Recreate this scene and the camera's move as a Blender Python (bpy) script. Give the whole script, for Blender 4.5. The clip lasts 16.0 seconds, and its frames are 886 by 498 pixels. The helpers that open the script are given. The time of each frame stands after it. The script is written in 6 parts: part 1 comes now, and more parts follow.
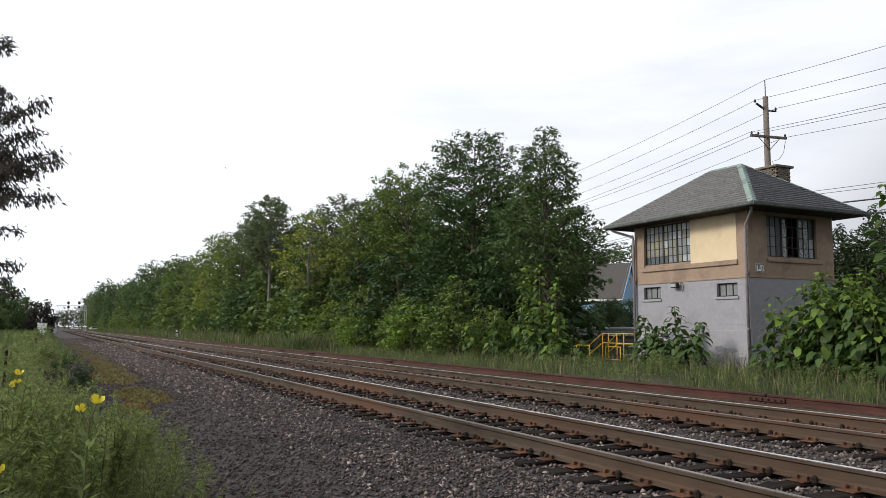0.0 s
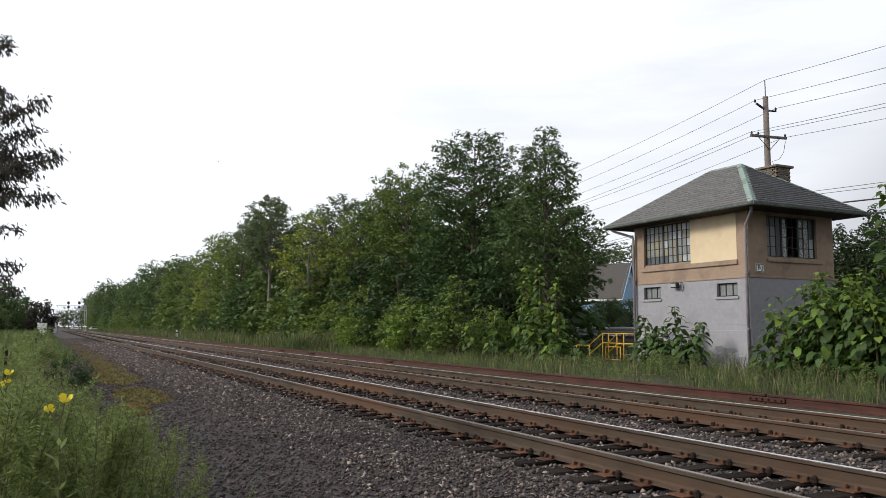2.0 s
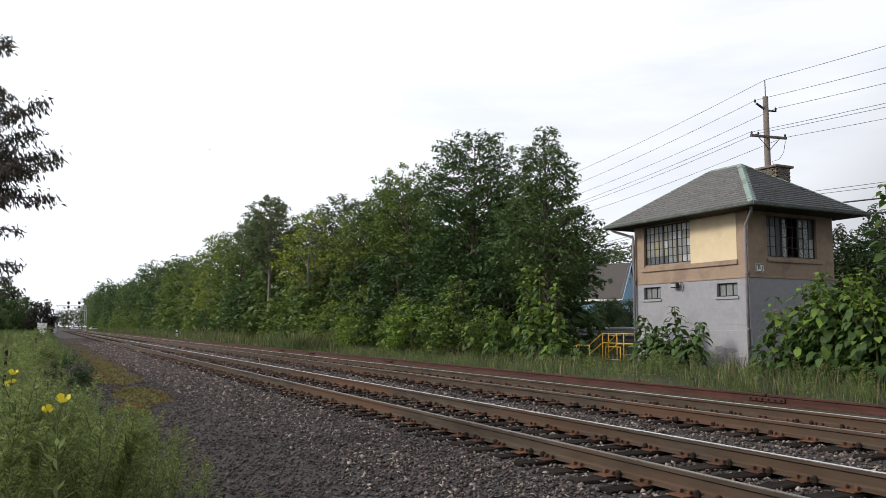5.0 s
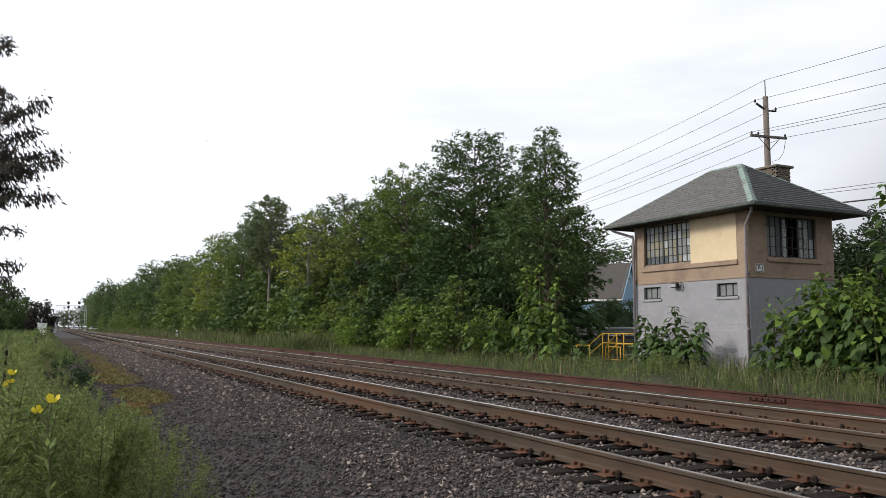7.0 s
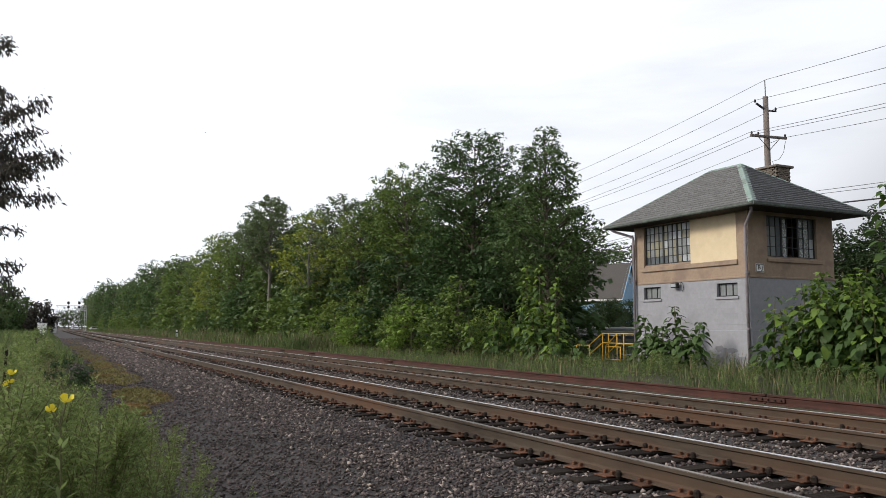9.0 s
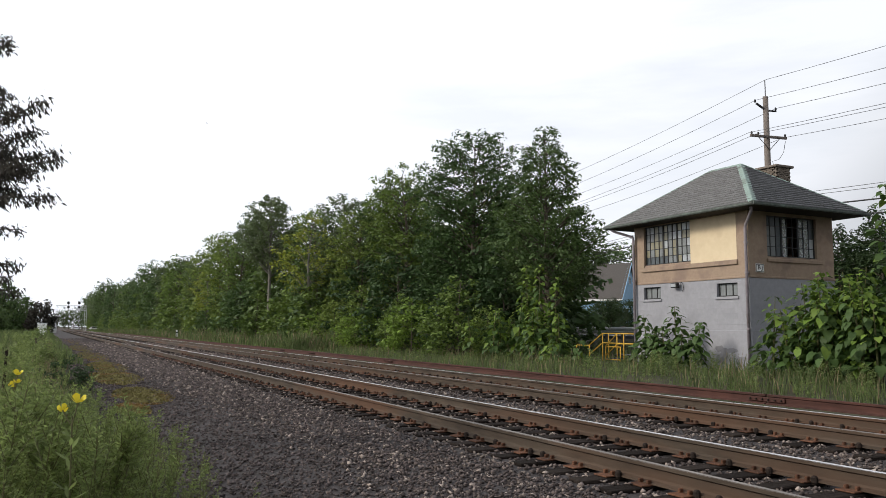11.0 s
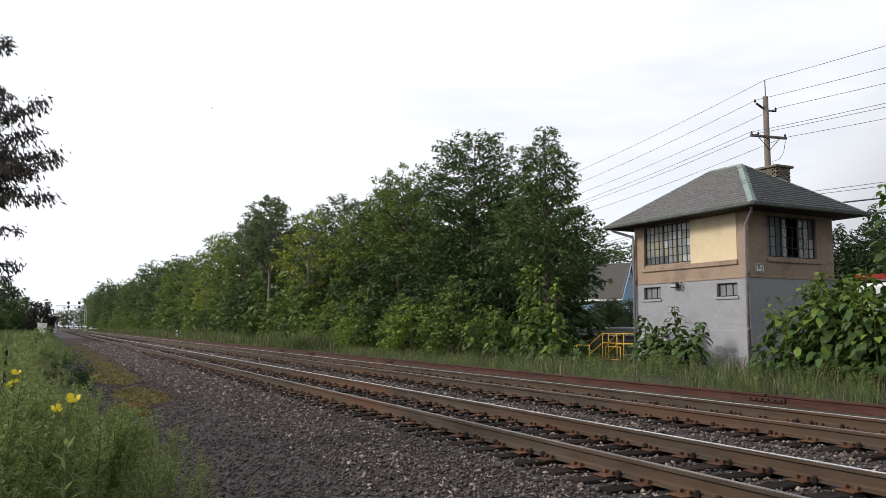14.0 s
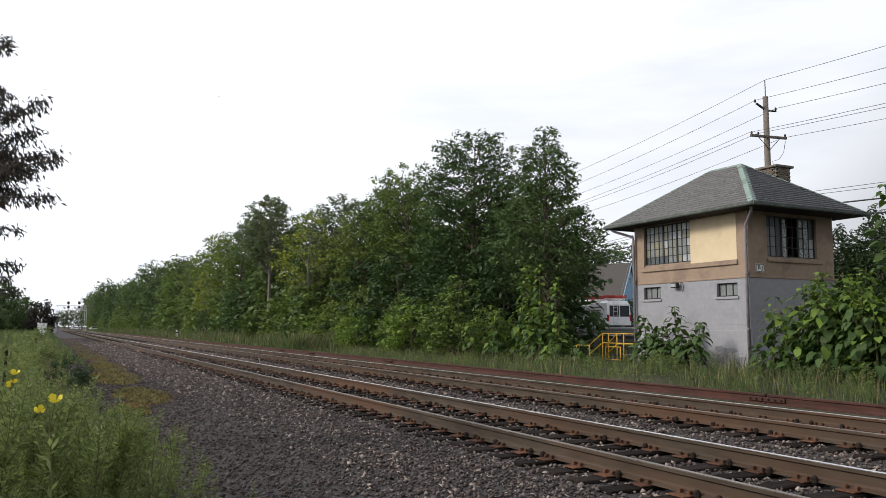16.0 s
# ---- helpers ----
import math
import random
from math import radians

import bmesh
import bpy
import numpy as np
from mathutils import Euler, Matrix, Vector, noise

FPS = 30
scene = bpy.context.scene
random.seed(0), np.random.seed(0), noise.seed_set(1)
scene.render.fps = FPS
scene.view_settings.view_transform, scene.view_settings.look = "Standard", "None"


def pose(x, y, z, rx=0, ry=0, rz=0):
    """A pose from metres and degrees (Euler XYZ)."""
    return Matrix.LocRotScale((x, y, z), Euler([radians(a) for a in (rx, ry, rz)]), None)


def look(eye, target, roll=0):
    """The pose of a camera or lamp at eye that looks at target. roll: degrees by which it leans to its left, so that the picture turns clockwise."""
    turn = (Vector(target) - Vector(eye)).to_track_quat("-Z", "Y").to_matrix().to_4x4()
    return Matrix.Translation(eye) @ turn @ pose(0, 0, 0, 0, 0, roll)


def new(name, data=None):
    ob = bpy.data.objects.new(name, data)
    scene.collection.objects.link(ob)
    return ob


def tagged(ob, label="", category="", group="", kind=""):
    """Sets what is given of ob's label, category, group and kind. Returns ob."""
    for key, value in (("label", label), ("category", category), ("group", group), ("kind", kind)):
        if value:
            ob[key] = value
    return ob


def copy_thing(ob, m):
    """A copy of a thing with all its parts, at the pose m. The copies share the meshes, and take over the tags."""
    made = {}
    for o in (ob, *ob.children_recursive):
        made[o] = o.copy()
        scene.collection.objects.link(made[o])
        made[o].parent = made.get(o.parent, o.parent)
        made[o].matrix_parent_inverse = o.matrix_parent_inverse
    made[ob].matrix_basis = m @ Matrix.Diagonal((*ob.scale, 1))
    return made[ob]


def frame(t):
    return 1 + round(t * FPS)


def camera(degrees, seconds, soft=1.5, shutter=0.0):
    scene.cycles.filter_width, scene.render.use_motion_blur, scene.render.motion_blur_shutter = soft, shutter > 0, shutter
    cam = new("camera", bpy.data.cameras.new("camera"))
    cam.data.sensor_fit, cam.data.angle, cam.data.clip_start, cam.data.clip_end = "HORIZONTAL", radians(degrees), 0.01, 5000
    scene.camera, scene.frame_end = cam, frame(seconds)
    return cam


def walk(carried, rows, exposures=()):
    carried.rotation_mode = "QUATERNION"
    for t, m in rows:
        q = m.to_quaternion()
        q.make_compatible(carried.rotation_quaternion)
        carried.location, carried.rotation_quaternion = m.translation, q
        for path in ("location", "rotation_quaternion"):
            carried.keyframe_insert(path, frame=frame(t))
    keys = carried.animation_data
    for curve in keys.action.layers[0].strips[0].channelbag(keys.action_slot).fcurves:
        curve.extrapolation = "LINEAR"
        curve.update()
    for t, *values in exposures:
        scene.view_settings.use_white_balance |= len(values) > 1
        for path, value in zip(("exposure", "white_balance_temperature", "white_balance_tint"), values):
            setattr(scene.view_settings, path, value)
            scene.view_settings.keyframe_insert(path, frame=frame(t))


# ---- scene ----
# ---- camera: a tripod beside the track, standing still ----
cam = camera(59, 16.0, soft=0.7)
HEAD, PITCH = radians(26.75), radians(5.73)
EYE = Vector((0.0, 0.0, 1.51))
AHEAD = Vector((math.sin(HEAD) * math.cos(PITCH), math.cos(HEAD) * math.cos(PITCH), math.sin(PITCH)))
STAND = look(EYE, EYE + 100 * AHEAD, 0.17)
walk(cam, [(0.0, STAND), (16.0, STAND)])

# ---- light: bright thin overcast, a veiled sun over the far left ----
SUN_ELEV, SUN_AZ = radians(31), radians(-72)     # azimuth from +Y towards +X
world = bpy.data.worlds.new("overcast")
scene.world = world
world.use_nodes = True
wn, wl = world.node_tree.nodes, world.node_tree.links
back = wn["Background"]
back.inputs["Strength"].default_value = 0.1
sky = wn.new("ShaderNodeTexSky")
sky.sky_type, sky.sun_disc = "NISHITA", False
sky.sun_elevation, sky.sun_rotation = SUN_ELEV, SUN_AZ
sky.dust_density = 2.0
coord, stretch = wn.new("ShaderNodeTexCoord"), wn.new("ShaderNodeMapping")
stretch.inputs["Scale"].default_value = (1.0, 1.0, 5.5)
puffs, cover = wn.new("ShaderNodeTexNoise"), wn.new("ShaderNodeValToRGB")
puffs.inputs["Scale"].default_value, puffs.inputs["Detail"].default_value = 2.0, 7.0
puffs.inputs["Roughness"].default_value = 0.55
cover.color_ramp.elements[0].position, cover.color_ramp.elements[0].color = 0.32, (0.86, 0.86, 0.86, 1)
cover.color_ramp.elements[1].position, cover.color_ramp.elements[1].color = 0.47, (1, 1, 1, 1)
veil = wn.new("ShaderNodeMix")
veil.data_type = "RGBA"
wl.new(coord.outputs["Generated"], stretch.inputs["Vector"])
wl.new(stretch.outputs["Vector"], puffs.inputs["Vector"])
wl.new(puffs.outputs["Fac"], cover.inputs["Fac"])
# unseen cloud overhead thinned to dim and cool the top light; blue shows through
parts, open_up, thin = wn.new("ShaderNodeSeparateXYZ"), wn.new("ShaderNodeMapRange"), wn.new("ShaderNodeMath")
wl.new(coord.outputs["Generated"], parts.inputs["Vector"])
wl.new(parts.outputs["Z"], open_up.inputs["Value"])
open_up.inputs["From Min"].default_value, open_up.inputs["From Max"].default_value = 0.45, 0.85
open_up.inputs["To Min"].default_value, open_up.inputs["To Max"].default_value = 1.0, 0.55
thin.operation = "MULTIPLY"
wl.new(cover.outputs["Color"], thin.inputs[0])
wl.new(open_up.outputs["Result"], thin.inputs[1])
wl.new(thin.outputs["Value"], veil.inputs["Factor"])
wl.new(sky.outputs["Color"], veil.inputs[6])
# the veil of cloud glows towards the sun and greys away from it
facing = wn.new("ShaderNodeVectorMath")
facing.operation = "DOT_PRODUCT"
facing.inputs[1].default_value = (math.sin(SUN_AZ) * math.cos(SUN_ELEV), math.cos(SUN_AZ) * math.cos(SUN_ELEV), math.sin(SUN_ELEV))
wl.new(coord.outputs["Generated"], facing.inputs[0])
half = wn.new("ShaderNodeMapRange")
half.inputs["From Min"].default_value, half.inputs["From Max"].default_value = -1.0, 1.0
wl.new(facing.outputs["Value"], half.inputs["Value"])
bright = wn.new("ShaderNodeValToRGB")
bright.color_ramp.interpolation = "EASE"
stops = bright.color_ramp.elements
stops[0].position, stops[0].color = 0.0, (0.18, 0.18, 0.18, 1)
stops[1].position, stops[1].color = 1.0, (1.0, 1.0, 1.0, 1)
# steep drop at the low end dims the unseen sky opposite the sun
for place, v in ((0.20, 0.22), (0.34, 0.73), (0.62, 0.82)):
    stops.new(place).color = (v, v, v, 1)
wl.new(half.outputs["Result"], bright.inputs["Fac"])
tint = wn.new("ShaderNodeVectorMath")
tint.operation = "SCALE"
tint.inputs["Scale"].default_value = 14.0
wl.new(bright.outputs["Color"], tint.inputs[0])
cool = wn.new("ShaderNodeVectorMath")
cool.operation = "MULTIPLY"
cool.inputs[1].default_value = (0.955, 0.985, 1.05)
wl.new(tint.outputs["Vector"], cool.inputs[0])
wl.new(cool.outputs["Vector"], veil.inputs[7])
wl.new(veil.outputs[2], back.inputs["Color"])

sun = new("sun", bpy.data.lights.new("sun", "SUN"))
sun.data.energy, sun.data.angle, sun.data.color = 3.0, radians(14), (1.0, 0.93, 0.82)
toward = Vector((math.sin(SUN_AZ) * math.cos(SUN_ELEV), math.cos(SUN_AZ) * math.cos(SUN_ELEV), math.sin(SUN_ELEV)))
sun.matrix_world = look(toward * 300, (0, 0, 0))
scene.view_settings.exposure = 0.0


# ---- materials ----
def material(name, low, high, scale=8.0, rough=0.8, bump=0.2, metal=0.0, stain=None, stain_scale=1.0,
             stain_cut=(0.5, 0.65), per="", spread=0.0, local=False, stretched=(1, 1, 1), spec=0.25, through_light=0.0, vary=0.0):
    """Two-scale surface: fine grain from low to high, larger stains, relief; per: 'object' or 'island' shifts the tone."""
    m = bpy.data.materials.new(name)
    m.use_nodes = True
    n, l = m.node_tree.nodes, m.node_tree.links
    shader = n["Principled BSDF"]
    if local:
        where = n.new("ShaderNodeTexCoord").outputs["Object"]
    else:
        where = n.new("ShaderNodeNewGeometry").outputs["Position"]
    mapping = n.new("ShaderNodeMapping")
    mapping.inputs["Scale"].default_value = stretched
    l.new(where, mapping.inputs["Vector"])
    grain = n.new("ShaderNodeTexNoise")
    grain.inputs["Scale"].default_value, grain.inputs["Detail"].default_value = scale, 6.0
    grain.inputs["Roughness"].default_value = 0.65
    l.new(mapping.outputs["Vector"], grain.inputs["Vector"])
    ramp = n.new("ShaderNodeValToRGB")
    ramp.color_ramp.elements[0].position, ramp.color_ramp.elements[0].color = 0.3, (*low, 1)
    ramp.color_ramp.elements[1].position, ramp.color_ramp.elements[1].color = 0.7, (*high, 1)
    l.new(grain.outputs["Fac"], ramp.inputs["Fac"])
    colour = ramp.outputs["Color"]
    if stain:
        blot, cut, mix = n.new("ShaderNodeTexNoise"), n.new("ShaderNodeMapRange"), n.new("ShaderNodeMix")
        blot.inputs["Scale"].default_value, blot.inputs["Detail"].default_value = stain_scale, 5.0
        l.new(mapping.outputs["Vector"], blot.inputs["Vector"])
        cut.inputs["From Min"].default_value, cut.inputs["From Max"].default_value = stain_cut
        l.new(blot.outputs["Fac"], cut.inputs["Value"])
        mix.data_type = "RGBA"
        l.new(cut.outputs["Result"], mix.inputs["Factor"])
        l.new(colour, mix.inputs[6])
        mix.inputs[7].default_value = (*stain, 1)
        colour = mix.outputs[2]
    if per:
        source = n.new("ShaderNodeObjectInfo").outputs["Random"] if per == "object" else n.new("ShaderNodeNewGeometry").outputs["Random Per Island"]
        tone, hue = n.new("ShaderNodeMapRange"), n.new("ShaderNodeHueSaturation")
        tone.inputs["To Min"].default_value, tone.inputs["To Max"].default_value = 1 - spread, 1 + spread
        l.new(source, tone.inputs["Value"])
        l.new(tone.outputs["Result"], hue.inputs["Value"])
        l.new(colour, hue.inputs["Color"])
        colour = hue.outputs["Color"]
    if vary:
        each, shift, tinge, own = n.new("ShaderNodeObjectInfo"), n.new("ShaderNodeMapRange"), n.new("ShaderNodeMapRange"), n.new("ShaderNodeHueSaturation")
        shift.inputs["To Min"].default_value, shift.inputs["To Max"].default_value = 1 - vary, 1 + vary
        tinge.inputs["To Min"].default_value, tinge.inputs["To Max"].default_value = 0.508, 0.488
        l.new(each.outputs["Random"], shift.inputs["Value"])
        l.new(each.outputs["Random"], tinge.inputs["Value"])
        l.new(shift.outputs["Result"], own.inputs["Value"])
        l.new(tinge.outputs["Result"], own.inputs["Hue"])
        l.new(colour, own.inputs["Color"])
        colour = own.outputs["Color"]
    l.new(colour, shader.inputs["Base Color"])
    shader.inputs["Roughness"].default_value = rough
    shader.inputs["Metallic"].default_value = metal
    shader.inputs["Specular IOR Level"].default_value = spec
    if bump:
        relief = n.new("ShaderNodeBump")
        relief.inputs["Strength"].default_value, relief.inputs["Distance"].default_value = bump, 0.02
        l.new(grain.outputs["Fac"], relief.inputs["Height"])
        l.new(relief.outputs["Normal"], shader.inputs["Normal"])
    if through_light:
        glow, both = n.new("ShaderNodeBsdfTranslucent"), n.new("ShaderNodeMixShader")
        l.new(colour, glow.inputs["Color"])
        both.inputs["Fac"].default_value = through_light
        l.new(shader.outputs["BSDF"], both.inputs[1])
        l.new(glow.outputs["BSDF"], both.inputs[2])
        l.new(both.outputs["Shader"], n["Material Output"].inputs["Surface"])
    return m


def glass(name, tint, rough=0.05):
    """A dusty window pane."""
    m = bpy.data.materials.new(name)
    m.use_nodes = True
    s = m.node_tree.nodes["Principled BSDF"]
    s.inputs["Base Color"].default_value = (*tint, 1)
    s.inputs["Roughness"].default_value = rough
    s.inputs["Transmission Weight"].default_value = 0.75
    s.inputs["IOR"].default_value = 1.45
    return m


M_SOIL = material("verge soil and thatch", (0.02, 0.022, 0.012), (0.055, 0.055, 0.028), 3.0, 0.95, 0.5, stain=(0.06, 0.05, 0.03), stain_scale=0.35)
M_BED = material("dark cinder ballast", (0.016, 0.0135, 0.0135), (0.078, 0.068, 0.068), 30.0, 0.9, 0.9, stain=(0.04, 0.035, 0.034), stain_scale=0.5)
M_STONE = material("ballast stone", (0.046, 0.036, 0.033), (0.118, 0.094, 0.086), 30.0, 0.85, 0.3, per="island", spread=0.6)
M_STONE_PALE = material("pale ballast stone", (0.15, 0.122, 0.105), (0.29, 0.243, 0.212), 30.0, 0.85, 0.3, per="island", spread=0.5)
M_CINDER = material("fine cinder stone", (0.036, 0.029, 0.029), (0.102, 0.084, 0.082), 30.0, 0.9, 0.3, per="island", spread=0.5)
M_TIE = material("creosoted tie timber", (0.008, 0.0065, 0.006), (0.030, 0.023, 0.019), 14.0, 0.95, 0.6, per="object", spread=0.35, stretched=(0.3, 3, 3), spec=0.08)
M_RAIL = material("weathered rail steel", (0.034, 0.026, 0.0195), (0.078, 0.059, 0.044), 9.0, 0.8, 0.15, spec=0.15, stain=(0.082, 0.046, 0.029), stain_scale=1.2, stretched=(1, 0.15, 1))
M_RUST = material("rusted tie plate steel", (0.045, 0.022, 0.014), (0.125, 0.055, 0.029), 30.0, 0.85, 0.4, per="object", spread=0.35)
M_SPARE = material("red-rusted spare rail", (0.032, 0.014, 0.011), (0.075, 0.031, 0.023), 6.0, 0.85, 0.3, stretched=(1, 0.2, 1))
M_SHINE = material("polished rail head", (0.66, 0.65, 0.65), (0.80, 0.79, 0.79), 20.0, 0.36, 0.05, metal=1.0, stretched=(1, 0.05, 1))
M_DULL = material("dull worn rail head", (0.10, 0.088, 0.078), (0.19, 0.17, 0.155), 20.0, 0.5, 0.05, spec=0.4, stretched=(1, 0.05, 1))
M_SPIKE = material("dark spike and anchor steel", (0.012, 0.0095, 0.0085), (0.036, 0.026, 0.021), 30.0, 0.9, 0.3, spec=0.1)
M_MOSS = material("dry moss and thatch", (0.10, 0.09, 0.032), (0.20, 0.172, 0.062), 9.0, 0.95, 0.6, stain=(0.18, 0.10, 0.035), stain_scale=0.7)
M_BLOCK = material("grey painted concrete block", (0.235, 0.235, 0.255), (0.28, 0.28, 0.30), 6.0, 0.75, 0.25, stain=(0.22, 0.22, 0.235), stain_scale=1.1, stain_cut=(0.55, 0.75), per="object", spread=0.018)
M_PATCH = material("mismatched grey paint", (0.15, 0.15, 0.165), (0.20, 0.20, 0.215), 6.0, 0.75, 0.2, per="object", spread=0.12)
M_STUCCO = material("pinkish tan stucco", (0.248, 0.182, 0.132), (0.302, 0.228, 0.170), 7.0, 0.9, 0.3, stain=(0.21, 0.152, 0.12), stain_scale=1.3)
M_BOARD = material("cream painted plywood", (0.54, 0.435, 0.29), (0.61, 0.505, 0.345), 2.2, 0.7, 0.08, stain=(0.49, 0.39, 0.26), stain_scale=0.8)
M_SLATE = material("grey slate", (0.080, 0.080, 0.082), (0.165, 0.164, 0.165), 14.0, 0.75, 0.3, per="island", spread=0.11)
M_COPPER = material("green copper flashing", (0.155, 0.215, 0.19), (0.235, 0.305, 0.27), 6.0, 0.6, 0.2, stain=(0.13, 0.15, 0.13), stain_scale=2.0)
M_GUTTER = material("dark weathered gutter", (0.045, 0.055, 0.05), (0.13, 0.145, 0.13), 8.0, 0.6, 0.2, stain=(0.15, 0.19, 0.165), stain_scale=1.5, stain_cut=(0.55, 0.7))
M_SOFFIT = material("dark eave boards", (0.022, 0.018, 0.016), (0.045, 0.037, 0.032), 5.0, 0.8, 0.2)
M_PIPE = material("mauve painted downpipe", (0.17, 0.15, 0.165), (0.25, 0.22, 0.235), 6.0, 0.55, 0.1, stain=(0.15, 0.12, 0.12), stain_scale=2.0, stain_cut=(0.6, 0.75))
M_SASH = material("black steel sash", (0.016, 0.016, 0.017), (0.03, 0.03, 0.03), 20.0, 0.5, 0.1)
M_DARKROOM = material("unlit room plaster", (0.05, 0.048, 0.045), (0.08, 0.075, 0.07), 2.0, 0.95, 0.0)
M_BRICK = material("brown chimney brick", (0.11, 0.09, 0.072), (0.18, 0.148, 0.12), 9.0, 0.9, 0.3, per="object", spread=0.1)
M_CAP = material("chimney cap stone", (0.13, 0.11, 0.092), (0.19, 0.16, 0.135), 9.0, 0.9, 0.2)
M_WHITE = material("white enamel", (0.74, 0.74, 0.73), (0.82, 0.82, 0.8), 6.0, 0.45, 0.03, local=True)
M_BLACK = material("black enamel", (0.012, 0.012, 0.013), (0.03, 0.03, 0.03), 9.0, 0.5, 0.05, local=True)
M_YELLOW = material("yellow safety paint", (0.46, 0.27, 0.025), (0.58, 0.36, 0.05), 9.0, 0.55, 0.1)
M_GALV = material("galvanised steel", (0.45, 0.45, 0.45), (0.60, 0.60, 0.60), 9.0, 0.5, 0.1)
M_POST = material("weathered grey timber", (0.10, 0.085, 0.075), (0.19, 0.16, 0.14), 9.0, 0.9, 0.4, stretched=(4, 4, 0.4))
M_BARK = material("grey-brown bark", (0.045, 0.036, 0.028), (0.12, 0.10, 0.08), 12.0, 0.95, 0.6, stretched=(3, 3, 0.5), local=True)
M_PALEBARK = material("pale grey bark", (0.10, 0.092, 0.078), (0.19, 0.175, 0.15), 10.0, 0.95, 0.4, stretched=(3, 3, 0.5), local=True)
M_WIRE = material("weathered wire", (0.03, 0.03, 0.032), (0.06, 0.06, 0.06), 9.0, 0.7, 0.0)
M_ASPHALT = material("road asphalt", (0.045, 0.045, 0.047), (0.075, 0.075, 0.077), 40.0, 0.9, 0.3)
M_GRAVEL = material("pale gravel yard", (0.30, 0.29, 0.27), (0.42, 0.41, 0.39), 5.0, 0.95, 0.3)


# ---- mesh helpers ----
def part(name, bm, mat, parent=None, label="", smooth=False, m=None):
    """Links a bmesh as one mesh object under a thing or part."""
    me = bpy.data.meshes.new(name)
    bmesh.ops.recalc_face_normals(bm, faces=bm.faces[:])
    bm.to_mesh(me)
    bm.free()
    me.materials.append(mat)
    if smooth:
        me.polygons.foreach_set("use_smooth", [True] * len(me.polygons))
    ob = new(name, me)
    if parent is not None:
        ob.parent = parent
    if m is not None:
        ob.matrix_basis = m
    if label:
        ob["label"] = label
    return ob


def share(name, me, parent, m):
    """One more object on a shared mesh."""
    ob = new(name, me)
    ob.parent = parent
    ob.matrix_basis = m
    return ob


def thing(name, at, label, category, group="", kind=""):
    """The empty at the base of a thing."""
    ob = new(name)
    ob.empty_display_size = 0.1
    ob.matrix_basis = at
    return tagged(ob, label, category, group, kind)


def box(bm, a, b, bevel=0.0, m=None):
    """A box between two corners, its edges rounded by bevel."""
    ax, ay, az = a
    bx, by, bz = b
    mid = Vector(((ax + bx) / 2, (ay + by) / 2, (az + bz) / 2))
    t = Matrix.Translation(mid) @ Matrix.Diagonal((abs(bx - ax), abs(by - ay), abs(bz - az), 1))
    made = bmesh.ops.create_cube(bm, size=1.0, matrix=(m @ t if m is not None else t))["verts"]
    if bevel:
        edges = list({e for v in made for e in v.link_edges})
        bmesh.ops.bevel(bm, geom=edges, offset=bevel, segments=1, affect="EDGES", profile=0.5)


def tube(bm, points, radius, sides=8, ends=True, taper=None):
    """A round bar along points; taper: a radius for each point."""
    points = [Vector(p) for p in points]
    rings = []
    for i, p in enumerate(points):
        d = (points[min(i + 1, len(points) - 1)] - points[max(i - 1, 0)]).normalized()
        u = d.orthogonal().normalized() if i == 0 else (rings_u - d * rings_u.dot(d)).normalized()
        rings_u = u
        v = d.cross(u)
        r = taper[i] if taper else radius
        rings.append([bm.verts.new(p + (u * math.cos(a) + v * math.sin(a)) * r) for a in [2 * math.pi * k / sides for k in range(sides)]])
    for a, b in zip(rings, rings[1:]):
        for k in range(sides):
            bm.faces.new((a[k], a[(k + 1) % sides], b[(k + 1) % sides], b[k]))
    if ends:
        bm.faces.new(rings[0][::-1])
        bm.faces.new(rings[-1])


def prism(bm, outline, start, end):
    """An outline of (x, z) pairs drawn out along y."""
    a = [bm.verts.new((x, start, z)) for x, z in outline]
    b = [bm.verts.new((x, end, z)) for x, z in outline]
    for k in range(len(a)):
        j = (k + 1) % len(a)
        bm.faces.new((a[k], a[j], b[j], b[k]))
    bm.faces.new(a[::-1])
    bm.faces.new(b)


def quick_mesh(name, verts, faces, mat, smooth=False):
    """A mesh from arrays: verts (n, 3), faces (m, 3 or 4)."""
    me = bpy.data.meshes.new(name)
    verts, faces = np.asarray(verts, dtype=np.float32), np.asarray(faces, dtype=np.int32)
    k = faces.shape[1]
    me.vertices.add(len(verts))
    me.vertices.foreach_set("co", verts.ravel())
    me.loops.add(faces.size)
    me.loops.foreach_set("vertex_index", faces.ravel())
    me.polygons.add(len(faces))
    me.polygons.foreach_set("loop_start", np.arange(0, faces.size, k, dtype=np.int32))
    me.polygons.foreach_set("loop_total", np.full(len(faces), k, dtype=np.int32))
    if smooth:
        me.polygons.foreach_set("use_smooth", np.ones(len(faces), dtype=bool))
    me.update()
    me.validate()
    me.materials.append(mat)
    return me


# ---- ground ----
def road_x(y):
    """Where the road beyond the tower runs: its middle line."""
    return float(np.interp(y, [-3000, 5, 22, 48, 90, 150, 4200], [31, 31, 33, 37.5, 45, 56, 900]))


